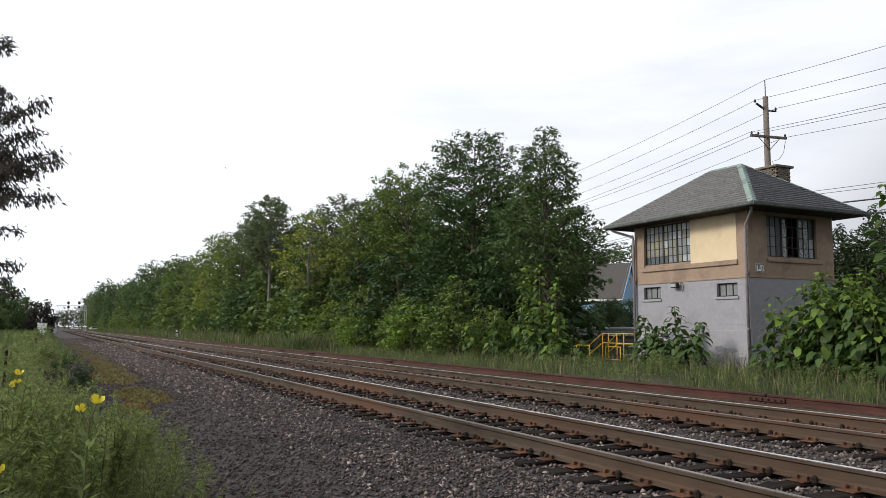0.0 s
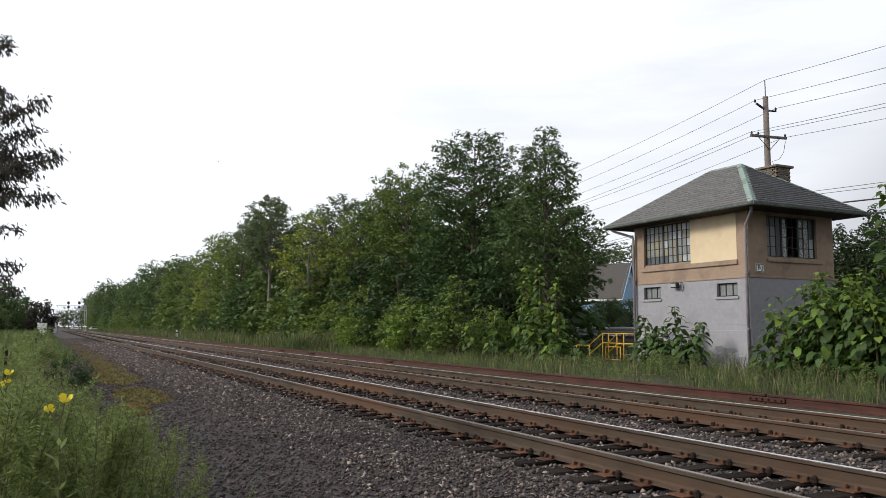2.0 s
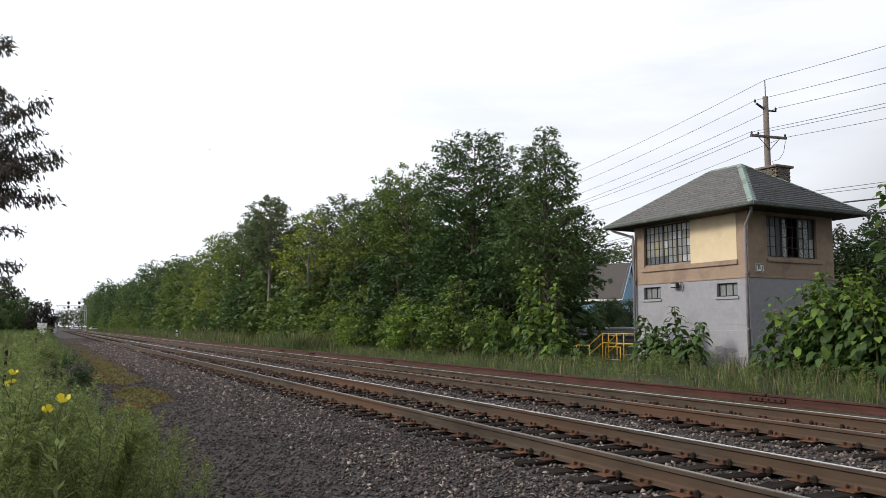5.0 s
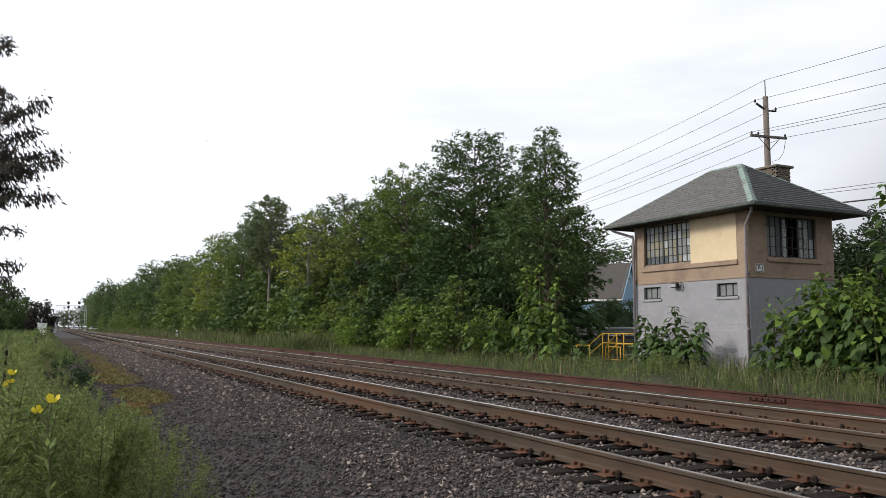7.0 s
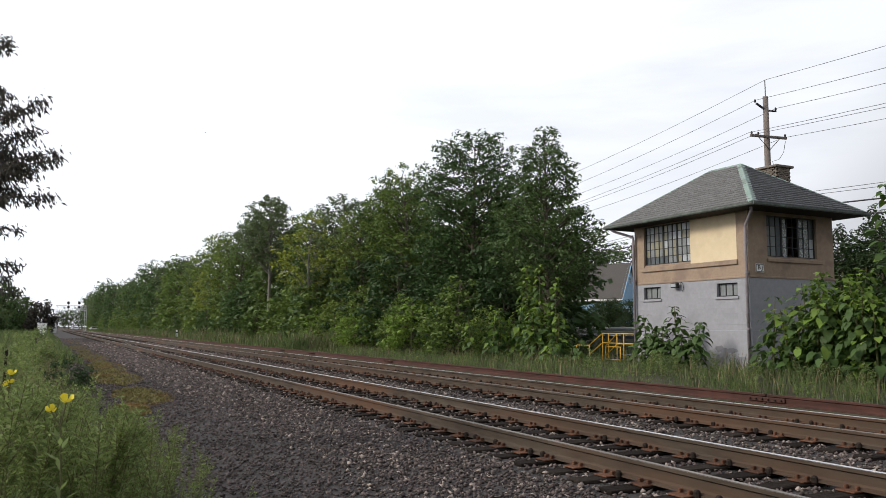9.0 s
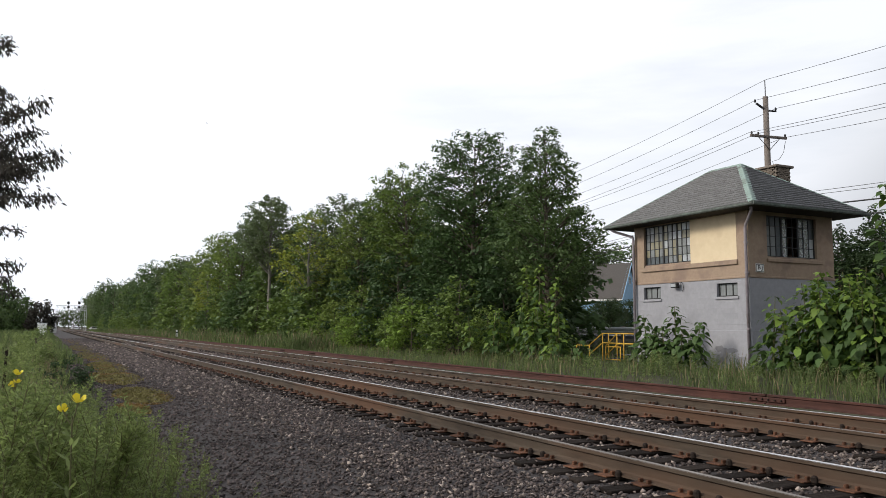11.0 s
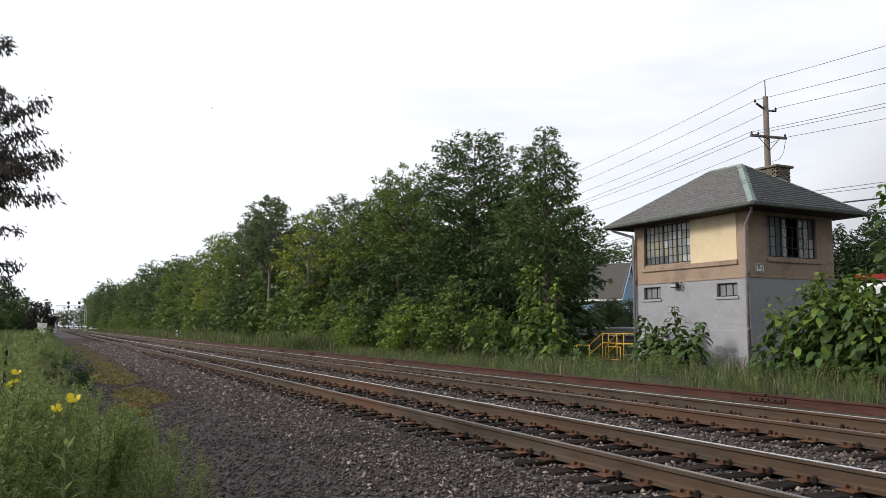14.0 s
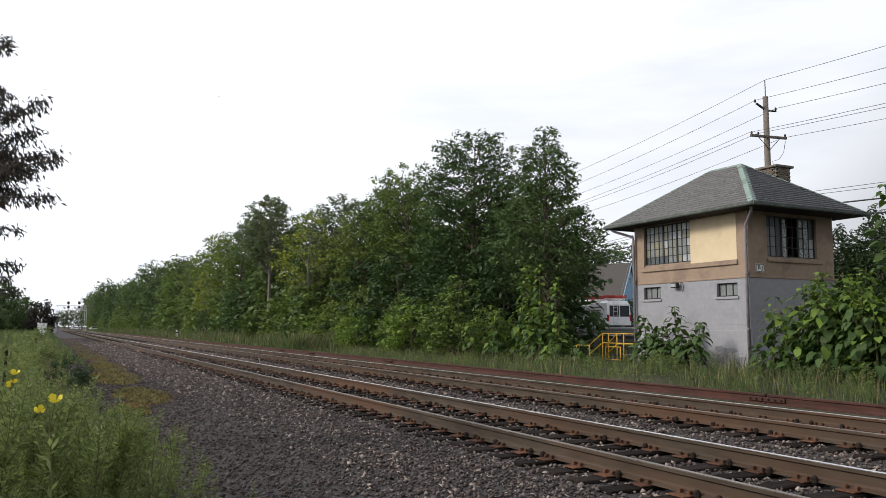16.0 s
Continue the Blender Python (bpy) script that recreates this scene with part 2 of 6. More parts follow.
def ground_height(x, y):
    """Verge, level bed, grass strip, low bank up to the road."""
    z = -0.10
    if x < 1.2:
        z = -0.10 + 0.10 * min(1.0, (1.2 - x) / 2.0)
    if x > 13.4:
        z = -0.10 + 0.10 * min(1.0, (x - 13.4) / 5.0)
    z += 1.0 * max(0.0, min(1.0, (x - road_x(y) + 6.2) / 3.0))
    return z


def make_ground():
    xs = [-3000, -400, -120, -40, -16, -8, -4, -2, -0.8, 0.2, 1.2, 2.4, 6, 10, 13.4, 14.6, 16, 18.4, 21, 24, 25, 26, 27, 28, 29, 30, 31, 32, 33, 34, 35, 36, 37, 38, 40, 43, 46, 50, 60, 90, 200, 600, 3000]
    ys = [-3000, -400, -90, -40, -20, -10] + list(range(-6, 60, 3)) + [60, 70, 85, 100, 130, 170, 220, 300, 450, 800, 1600, 4200]
    bm = bmesh.new()
    rows = [[bm.verts.new((x, y, ground_height(x, y) + (0.04 * noise.noise(Vector((x * 0.35, y * 0.35, 0))) if x < 0.3 or x > 14.6 else 0))) for x in xs] for y in ys]
    for a, b in zip(rows, rows[1:]):
        for k in range(len(xs) - 1):
            bm.faces.new((a[k], a[k + 1], b[k + 1], b[k]))
    tagged(part("ground", bm, M_SOIL, smooth=True), "rough grassy earth beside the railway", "ground", kind="structure")


def make_bed():
    """The ballast bed: cinder walkway, shoulders, and the two tracks' stone."""
    outline = [(0.3, -0.16), (0.9, -0.07), (2.6, -0.03), (4.0, -0.02), (4.4, -0.04), (7.6, -0.05), (8.0, -0.06), (8.6, -0.05), (12.1, -0.05), (12.6, -0.09), (13.6, -0.16)]
    ys = [-40 + 2 * k for k in range(70)] + [100 + 20 * k for k in range(46)]
    bm = bmesh.new()
    rows = []
    for y in ys:
        rows.append([bm.verts.new((x + (0.25 * noise.noise(Vector((y * 0.3, x, 3))) if i in (0, 1) else 0), y, z + 0.015 * noise.noise(Vector((x * 2, y * 0.9, 7))))) for i, (x, z) in enumerate(outline)])
    for a, b in zip(rows, rows[1:]):
        for k in range(len(outline) - 1):
            bm.faces.new((a[k], a[k + 1], b[k + 1], b[k]))
    return tagged(part("ballast_bed", bm, M_BED, smooth=True), "dark grey stone ballast bed under the tracks", "ballast", kind="structure")


make_ground()
BED = make_bed()

# ---- tracks ----
RAILS_NEAR, RAILS_FAR = (5.34, 6.88), (9.36, 10.89)
TIE_STEP = 0.54
RAIL_OUTLINE = [(-0.075, 0), (0.075, 0), (0.075, 0.012), (0.02, 0.03), (0.0085, 0.05), (0.0085, 0.14), (0.036, 0.152), (0.036, 0.182), (0.03, 0.19),
                (-0.03, 0.19), (-0.036, 0.182), (-0.036, 0.152), (-0.0085, 0.14), (-0.0085, 0.05), (-0.02, 0.03), (-0.075, 0.012)]


def make_track(xs, label, shift):
    mid = (xs[0] + xs[1]) / 2
    track = thing("railway_track", pose(mid, 0, 0), label, "railway track", "the two main tracks")
    for x in xs:
        bm = bmesh.new()
        prism(bm, [(px, pz + 0.012) for px, pz in RAIL_OUTLINE], -35, 900)
        rail = part("rail", bm, M_RAIL, track, "rust-brown steel rail with a polished head", m=pose(x - mid, 0, 0))
        bm = bmesh.new()
        prism(bm, [(-0.035, 0.199), (0.034, 0.1985), (0.022, 0.2046), (0.006, 0.2068), (-0.016, 0.2035)], -35, 900)
        part("running_surface", bm, M_SHINE if x == xs[1] else M_DULL, rail, "bright polished steel strip" if x == xs[1] else "dull worn steel strip")
    bm = bmesh.new()
    box(bm, (-1.3, -0.115, -0.17), (1.3, 0.115, 0.0), 0.012)
    tie = part("tie", bm, M_TIE, track, "dark creosoted timber", m=pose(0, shift, 0.0))
    bm = bmesh.new()
    box(bm, (-0.21, -0.10, 0.0), (0.19, 0.10, 0.016), 0.004)
    for sx in (-0.085, 0.085):
        for sy in (-0.055, 0.06):
            box(bm, (sx - 0.025, sy - 0.016, 0.01), (sx + 0.025, sy + 0.016, 0.055), 0.006)
    plate = part("tie_plate", bm, M_RUST, track, "orange-rusted steel plate", m=pose(xs[0] - mid, shift, 0.001))
    bm = bmesh.new()
    box(bm, (-0.095, -0.02, -0.02), (0.095, 0.02, 0.012), 0.004)
    for side in (-1, 1):
        box(bm, (side * 0.055, -0.036, -0.01), (side * 0.115, 0.03, 0.072), 0.018)
    anchor = part("rail_anchor", bm, M_SPIKE, track, "black spring steel clip", m=pose(xs[0] - mid, shift + 0.15, 0.003))
    rng = random.Random(4)
    far_v, far_f = [], []
    for k in range(-10, 560):
        y = shift + k * TIE_STEP
        skew = rng.uniform(-0.9, 0.9)
        if k and k < 120:
            share("tie", tie.data, track, pose(rng.uniform(-0.05, 0.05), y, -rng.uniform(0, 0.012), 0, 0, skew))
        elif k:
            n = len(far_v)
            far_v += [(sx * 1.3, y + sy * 0.115, sz) for sx in (-1, 1) for sy in (-1, 1) for sz in (-0.17, 0.0)]
            far_f += [tuple(n + i for i in q) for q in ((0, 1, 3, 2), (4, 6, 7, 5), (0, 4, 5, 1), (2, 3, 7, 6), (1, 5, 7, 3))]
        if -10 <= k < 85:
            for i, x in enumerate(xs):
                if k or i:
                    share("tie_plate", plate.data, track, pose(x - mid, y, 0.001, 0, 0, (180 if i else 0) + skew))
                if k % 2 == 0 or rng.random() < 0.5:
                    share("rail_anchor", anchor.data, track, pose(x - mid, y + rng.choice((-0.14, 0.14)), 0.003))
    rest = new("distant_tie_run", quick_mesh("distant_tie_run", far_v, far_f, M_TIE))
    rest.parent = track
    rest["kind"] = "stuff"
    return track


make_track(RAILS_NEAR, "main track of rust-brown rails on dark timber ties in ballast", 0.12)
make_track(RAILS_FAR, "parallel main track of rust-brown rails on timber ties", 0.33)


def spare_rail():
    """A rusted rail left lying at the foot of the far shoulder, with bolted joint bars."""
    r = thing("spare_rail", pose(13.0, 0, 0.0), "red-rusted spare rail lying along the ballast shoulder", "rail")
    joints = [-30, -8, 11.3, 30.8, 41.5, 47.5, 84, 120, 180]
    for a, b in zip(joints, joints[1:]):
        bm = bmesh.new()
        prism(bm, [(px * 1.05, pz * 1.05) for px, pz in RAIL_OUTLINE], a + 0.02, b - 0.02)
        part("rail_length", bm, M_SPARE, r, "rail length rusted deep red")
    for y in joints[2:7]:
        bm = bmesh.new()
        box(bm, (-0.05, y - 0.45, 0.05), (-0.012, y + 0.45, 0.14), 0.01)
        bar = part("joint_bar", bm, M_SPARE, r)
        for k in range(6):
            bm = bmesh.new()
            tube(bm, [(-0.05, y - 0.38 + 0.152 * k, 0.095), (-0.085, y - 0.38 + 0.152 * k, 0.095)], 0.018, 6)
            part("bolt", bm, M_SPIKE, bar, "dark bolt head")


spare_rail()


# ---- the interlocking tower ----
TX0, TX1, TY0, TY1 = 22.4, 26.95, 20.05, 26.15     # its plan
BELT, TOP, EAVE = 3.36, 5.95, 5.86
OX0, OX1, OY0, OY1 = 21.62, 27.65, 19.1, 27.1       # the eaves
RIDGE_X, RIDGE_Y0, RIDGE_Y1, RIDGE_Z = 24.6, 22.26, 23.85, 8.02
# openings: start, end, bottom, top along each face
TRACK_UPPER = (20.60, 25.57, 4.02, 5.74)
TRACK_LOWER = [(20.61, 21.60, 2.68, 3.18), (24.62, 25.62, 2.70, 3.20)]
END_UPPER = (23.35, 26.02, 4.13, 5.66)


def wall_with_holes(along, at, thick, a0, a1, z0, z1, holes):
    """A wall in the plane x = at (along 'y') or y = at (along 'x'), cut through by holes."""
    bm = bmesh.new()
    ss = sorted({a0, a1, *[v for h in holes for v in h[:2]]})
    zs = sorted({z0, z1, *[v for h in holes for v in h[2:]]})
    for s, s2 in zip(ss, ss[1:]):
        for z, z2 in zip(zs, zs[1:]):
            c, d = (s + s2) / 2, (z + z2) / 2
            if any(h[0] < c < h[1] and h[2] < d < h[3] for h in holes):
                continue
            if along == "y":
                box(bm, (at, s, z), (at + thick, s2, z2))
            else:
                box(bm, (s, at, z), (s2, at + thick, z2))
    bmesh.ops.remove_doubles(bm, verts=bm.verts[:], dist=0.001)
    return bm


def sash_window(tower, along, at, a0, a1, z0, z1, cols, rows, posts, panes, name="window"):
    """A steel sash: frame, bars, and panes one by one. panes: picks a material for (column, row)."""
    def put(s, d, z):
        return (at + d, s, z) if along == "y" else (s, at + d, z)
    bm = bmesh.new()
    for a, b in (((a0, z0), (a1, z0 + 0.045)), ((a0, z1 - 0.045), (a1, z1)), ((a0, z0), (a0 + 0.045, z1)), ((a1 - 0.045, z0), (a1, z1))):
        box(bm, put(a[0], 0.10, a[1]), put(b[0], 0.16, b[1]))
    window = part(name, bm, M_SASH, tower, "black steel sash with small panes")
    dw, dh = (a1 - a0) / cols, (z1 - z0) / rows
    for c in range(1, cols):
        t = 0.04 if c in posts else 0.015
        bm = bmesh.new()
        box(bm, put(a0 + c * dw - t, 0.11 - t * 0.3, z0 + 0.045), put(a0 + c * dw + t, 0.15, z1 - 0.045))
        part("mullion", bm, M_SASH, window)
    for r in range(1, rows):
        bm = bmesh.new()
        box(bm, put(a0 + 0.045, 0.113, z0 + r * dh - 0.014), put(a1 - 0.045, 0.147, z0 + r * dh + 0.014))
        part("glazing_bar", bm, M_SASH, window)
    for c in range(cols):
        for r in range(rows):
            mat = panes(c, r)
            if mat is None:
                continue
            bm = bmesh.new()
            box(bm, put(a0 + c * dw + 0.016, 0.128, z0 + r * dh + 0.015), put(a0 + (c + 1) * dw - 0.016, 0.132, z0 + (r + 1) * dh - 0.015))
            pane = part("pane", bm, mat, window)
            pane.visible_shadow = False
    return window


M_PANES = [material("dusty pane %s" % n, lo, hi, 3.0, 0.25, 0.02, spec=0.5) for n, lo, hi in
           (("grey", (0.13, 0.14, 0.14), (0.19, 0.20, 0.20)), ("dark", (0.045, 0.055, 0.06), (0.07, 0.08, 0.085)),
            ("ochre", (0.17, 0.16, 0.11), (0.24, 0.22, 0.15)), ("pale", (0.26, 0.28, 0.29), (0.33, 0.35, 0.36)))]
M_CLEAR = glass("clear old glass", (0.75, 0.8, 0.8))


def make_tower():
    t = thing("signal_tower", pose(0, 0, 0), "two-storey railway signal tower of grey block and tan stucco", "building")
    # lower storey: grey block, cellar-like windows
    part("lower_wall", wall_with_holes("y", TX0, 0.25, TY0, TY1, -0.15, BELT, TRACK_LOWER), M_BLOCK, t, "grey painted block wall facing the tracks")
    part("lower_wall", wall_with_holes("x", TY0, 0.25, TX0 + 0.25, TX1, -0.15, BELT, []), M_BLOCK, t, "grey painted end wall")
    part("lower_wall", wall_with_holes("y", TX1 - 0.25, 0.25, TY0 + 0.25, TY1, -0.15, BELT, []), M_BLOCK, t)
    part("lower_wall", wall_with_holes("x", TY1 - 0.25, 0.25, TX0 + 0.25, TX1 - 0.25, -0.15, BELT, []), M_BLOCK, t)
    # upper storey
    part("upper_wall", wall_with_holes("y", TX0, 0.25, TY0, TY1, BELT, TOP, [TRACK_UPPER]), M_STUCCO, t, "tan stucco wall facing the tracks")
    part("upper_wall", wall_with_holes("x", TY0, 0.25, TX0 + 0.25, TX1, BELT, TOP, [END_UPPER]), M_STUCCO, t, "tan stucco end wall")
    part("upper_wall", wall_with_holes("y", TX1 - 0.25, 0.25, TY0 + 0.25, TY1, BELT, TOP, []), M_STUCCO, t)
    part("upper_wall", wall_with_holes("x", TY1 - 0.25, 0.25, TX0 + 0.25, TX1 - 0.25, BELT, TOP, []), M_STUCCO, t)
    bm = bmesh.new()
    box(bm, (TX0 + 0.25, TY0 + 0.25, BELT + 0.1), (TX1 - 0.25, TY1 - 0.25, BELT + 0.22))
    part("upper_floor", bm, M_DARKROOM, t, "dark boarded floor")
    # belt and ledge courses
    bm = bmesh.new()
    box(bm, (TX0 - 0.03, TY0 - 0.03, BELT - 0.03), (TX0, TY1 + 0.03, BELT + 0.045), 0.008)
    part("belt_course", bm, M_STUCCO, t, "projecting tan belt course")
    bm = bmesh.new()
    box(bm, (TX0, TY0 - 0.03, BELT - 0.03), (TX1 + 0.03, TY0, BELT + 0.045), 0.008)
    part("belt_course", bm, M_STUCCO, t, "projecting tan belt course")
    for a, b in (((TX0 - 0.055, TY0 - 0.055, -0.2), (TX0, TY1 + 0.055, 1.44)), ((TX0, TY0 - 0.055, -0.2), (TX1 + 0.055, TY0, 1.44))):
        bm = bmesh.new()
        box(bm, a, b, 0.012)
        part("plinth", bm, M_BLOCK, t, "painted plinth with a pale top ledge")
    # sills
    for a, b in (((TX0 - 0.07, 20.55, 3.84), (TX0 + 0.1, 25.66, 4.02)), ((TX0 - 0.055, 20.55, 2.58), (TX0 + 0.12, 21.66, 2.68)), ((TX0 - 0.055, 24.56, 2.60), (TX0 + 0.12, 25.68, 2.70))):
        bm = bmesh.new()
        box(bm, a, b, 0.015)
        part("window_sill", bm, M_STUCCO if a[2] > 3 else M_BLOCK, t)
    bm = bmesh.new()
    box(bm, (23.3, TY0 - 0.07, 3.93), (26.25, TY0 + 0.1, 4.06), 0.015)
    part("window_sill", bm, M_STUCCO, t)
    # windows
    rng = random.Random(11)
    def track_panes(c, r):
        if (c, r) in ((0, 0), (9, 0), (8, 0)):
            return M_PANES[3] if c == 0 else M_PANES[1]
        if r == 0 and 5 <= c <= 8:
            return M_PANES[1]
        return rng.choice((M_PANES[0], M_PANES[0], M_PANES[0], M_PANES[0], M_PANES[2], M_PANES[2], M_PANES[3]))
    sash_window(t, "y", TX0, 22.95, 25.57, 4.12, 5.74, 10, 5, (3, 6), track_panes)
    # end sash: eave shadow put into dark top-left panes; pale ones stand for curtain
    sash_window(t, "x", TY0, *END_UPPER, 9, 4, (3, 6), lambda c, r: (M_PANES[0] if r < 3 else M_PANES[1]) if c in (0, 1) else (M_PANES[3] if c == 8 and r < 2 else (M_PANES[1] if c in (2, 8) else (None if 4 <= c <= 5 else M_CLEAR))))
    for a0, a1, z0, z1 in TRACK_LOWER:
        sash_window(t, "y", TX0, a0, a1, z0, z1, 3, 1, (), lambda c, r: M_PANES[0])
    bm = bmesh.new()
    box(bm, (TX0 + 0.02, 20.60, 4.02), (TX0 + 0.05, 22.93, 5.74), 0.004)
    part("board_panel", bm, M_BOARD, t, "cream plywood sheet closing half the window")
    bm = bmesh.new()
    box(bm, (TX0 + 0.03, 22.93, 4.02), (TX0 + 0.12, 25.57, 4.12), 0.01)
    part("sash_base", bm, M_STUCCO, t)
    make_blocks(t)
    make_roof(t)
    # patches of overpainting low on the wall
    rng2 = random.Random(19)
    for k in range(9):
        y, z = 20.25 + rng2.uniform(0, 1.5), 0.25 + rng2.uniform(0, 0.55)
        w, h = rng2.uniform(0.25, 0.7), rng2.uniform(0.15, 0.4)
        bm = bmesh.new()
        ring = [bm.verts.new((TX0 - 0.0555 - 0.0012 * (k + 1), y + w * 0.5 * math.cos(a) * rng2.uniform(0.75, 1.15), z + h * 0.5 * math.sin(a) * rng2.uniform(0.75, 1.15))) for a in [2 * math.pi * i / 11 for i in range(11)]]
        bm.faces.new(ring)
        part("paint_patch", bm, M_PATCH, t, "darker grey patch of overpainting")
    # downpipes
    for pts in ([(TX0 - 0.62, TY0 - 0.72, 5.72), (TX0 - 0.5, TY0 - 0.62, 5.62), (TX0 - 0.12, TY0 + 0.0, 5.22), (TX0 - 0.12, TY0 + 0.02, 5.1), (TX0 - 0.12, TY0 + 0.02, 0.0)],
                [(TX0 - 0.66, TY1 + 0.75, 5.76), (TX0 - 0.6, TY1 + 0.6, 5.66), (TX0 - 0.12, TY1 - 0.03, 5.38), (TX0 - 0.12, TY1 - 0.05, 5.25), (TX0 - 0.12, TY1 - 0.05, 0.0)]):
        bm = bmesh.new()
        tube(bm, pts, 0.055, 10)
        pipe = part("downpipe", bm, M_PIPE, t, "mauve-grey painted downpipe", smooth=True)
        for z in (1.5, 3.5, 4.6):
            bm = bmesh.new()
            y = pts[-1][1]
            tube(bm, [(TX0 - 0.12, y, z - 0.035), (TX0 - 0.12, y, z + 0.035)], 0.072, 10)
            box(bm, (TX0 - 0.10, y - 0.015, z - 0.015), (TX0 + 0.0, y + 0.015, z + 0.015))
            part("bracket", bm, M_PIPE, pipe)
    # sign plate with two letters
    bm = bmesh.new()
    box(bm, (22.71, TY0 - 0.03, 3.53), (23.12, TY0 - 0.005, 3.84), 0.004)
    sign = part("sign_plate", bm, M_WHITE, t, "white enamel plate with black letters BJ")
    bm = bmesh.new()
    for a, b in (((22.72, 3.545), (23.11, 3.565)), ((22.72, 3.805), (23.11, 3.825)), ((22.72, 3.545), (22.74, 3.825)), ((23.09, 3.545), (23.11, 3.825))):
        box(bm, (a[0], TY0 - 0.034, a[1]), (b[0], TY0 - 0.028, b[1]))
    part("border", bm, M_BLACK, sign, "black border line")
    text = bpy.data.curves.new("letters", "FONT")
    text.body, text.size, text.align_x, text.align_y, text.extrude = "BJ", 0.2, "CENTER", "CENTER", 0.002
    text.space_character = 1.3
    text.offset = 0.004
    letters = new("letters", text)
    letters.parent = sign
    letters.matrix_basis = pose(22.915, TY0 - 0.036, 3.70, 90, 0, 0) @ Matrix.Diagonal((1.35, 1.1, 1, 1))
    text.materials.append(M_BLACK)
    # floodlight with a loop of cable
    bm = bmesh.new()
    box(bm, (TX0 - 0.26, 23.45, 3.11), (TX0 - 0.08, 23.80, 3.30), 0.03, m=None)
    box(bm, (TX0 - 0.09, 23.58, 3.16), (TX0 + 0.01, 23.68, 3.26), 0.01)
    lamp = part("floodlight", bm, M_SASH, t, "black floodlight on the wall")
    bm = bmesh.new()
    box(bm, (TX0 - 0.268, 23.49, 3.14), (TX0 - 0.258, 23.76, 3.27), 0.004)
    part("lens", bm, M_PANES[3], lamp, "pale glass")
    bm = bmesh.new()
    tube(bm, [(TX0 - 0.04, 23.45, 3.25), (TX0 - 0.05, 23.38, 3.32), (TX0 - 0.05, 23.30, 3.22), (TX0 - 0.04, 23.28, 3.05), (TX0 - 0.04, 23.34, 2.96), (TX0 - 0.02, 23.40, 3.0)], 0.012, 6)
    part("cable", bm, M_SASH, lamp)
    return t


def make_blocks(t):
    """Courses of painted block, 8 x 16 inches with joints, on the face beside the tracks."""
    shared = {}
    z, row = 1.45, 0
    while z + 0.19 < BELT - 0.03:
        y = TY0 + (0.0 if row % 2 else -0.2)
        while y < TY1:
            a, b = max(y + 0.002, TY0 + 0.002), min(y + 0.398, TY1 - 0.002)
            pieces = [(a, b)]
            for h in TRACK_LOWER:
                if z + 0.2 > h[2] - 0.12 and z < h[3]:
                    h0, h1 = h[0] - 0.004, h[1] + 0.004
                    pieces = [q for p in pieces for q in ((p[0], min(p[1], h0)), (max(p[0], h1), p[1])) if q[1] - q[0] > 0.03]
            for p0, p1 in pieces:
                key = round(p1 - p0, 2)
                if key < 0.03:
                    continue
                if key not in shared:
                    bm = bmesh.new()
                    box(bm, (-0.006, -key / 2, -0.0985), (0.0, key / 2, 0.0985), 0.002)
                    me = bpy.data.meshes.new("block")
                    bm.to_mesh(me)
                    bm.free()
                    me.materials.append(M_BLOCK)
                    shared[key] = me
                share("block", shared[key], t, pose(TX0, (p0 + p1) / 2, z + 0.1))
            y += 0.4
        z += 0.2
        row += 1


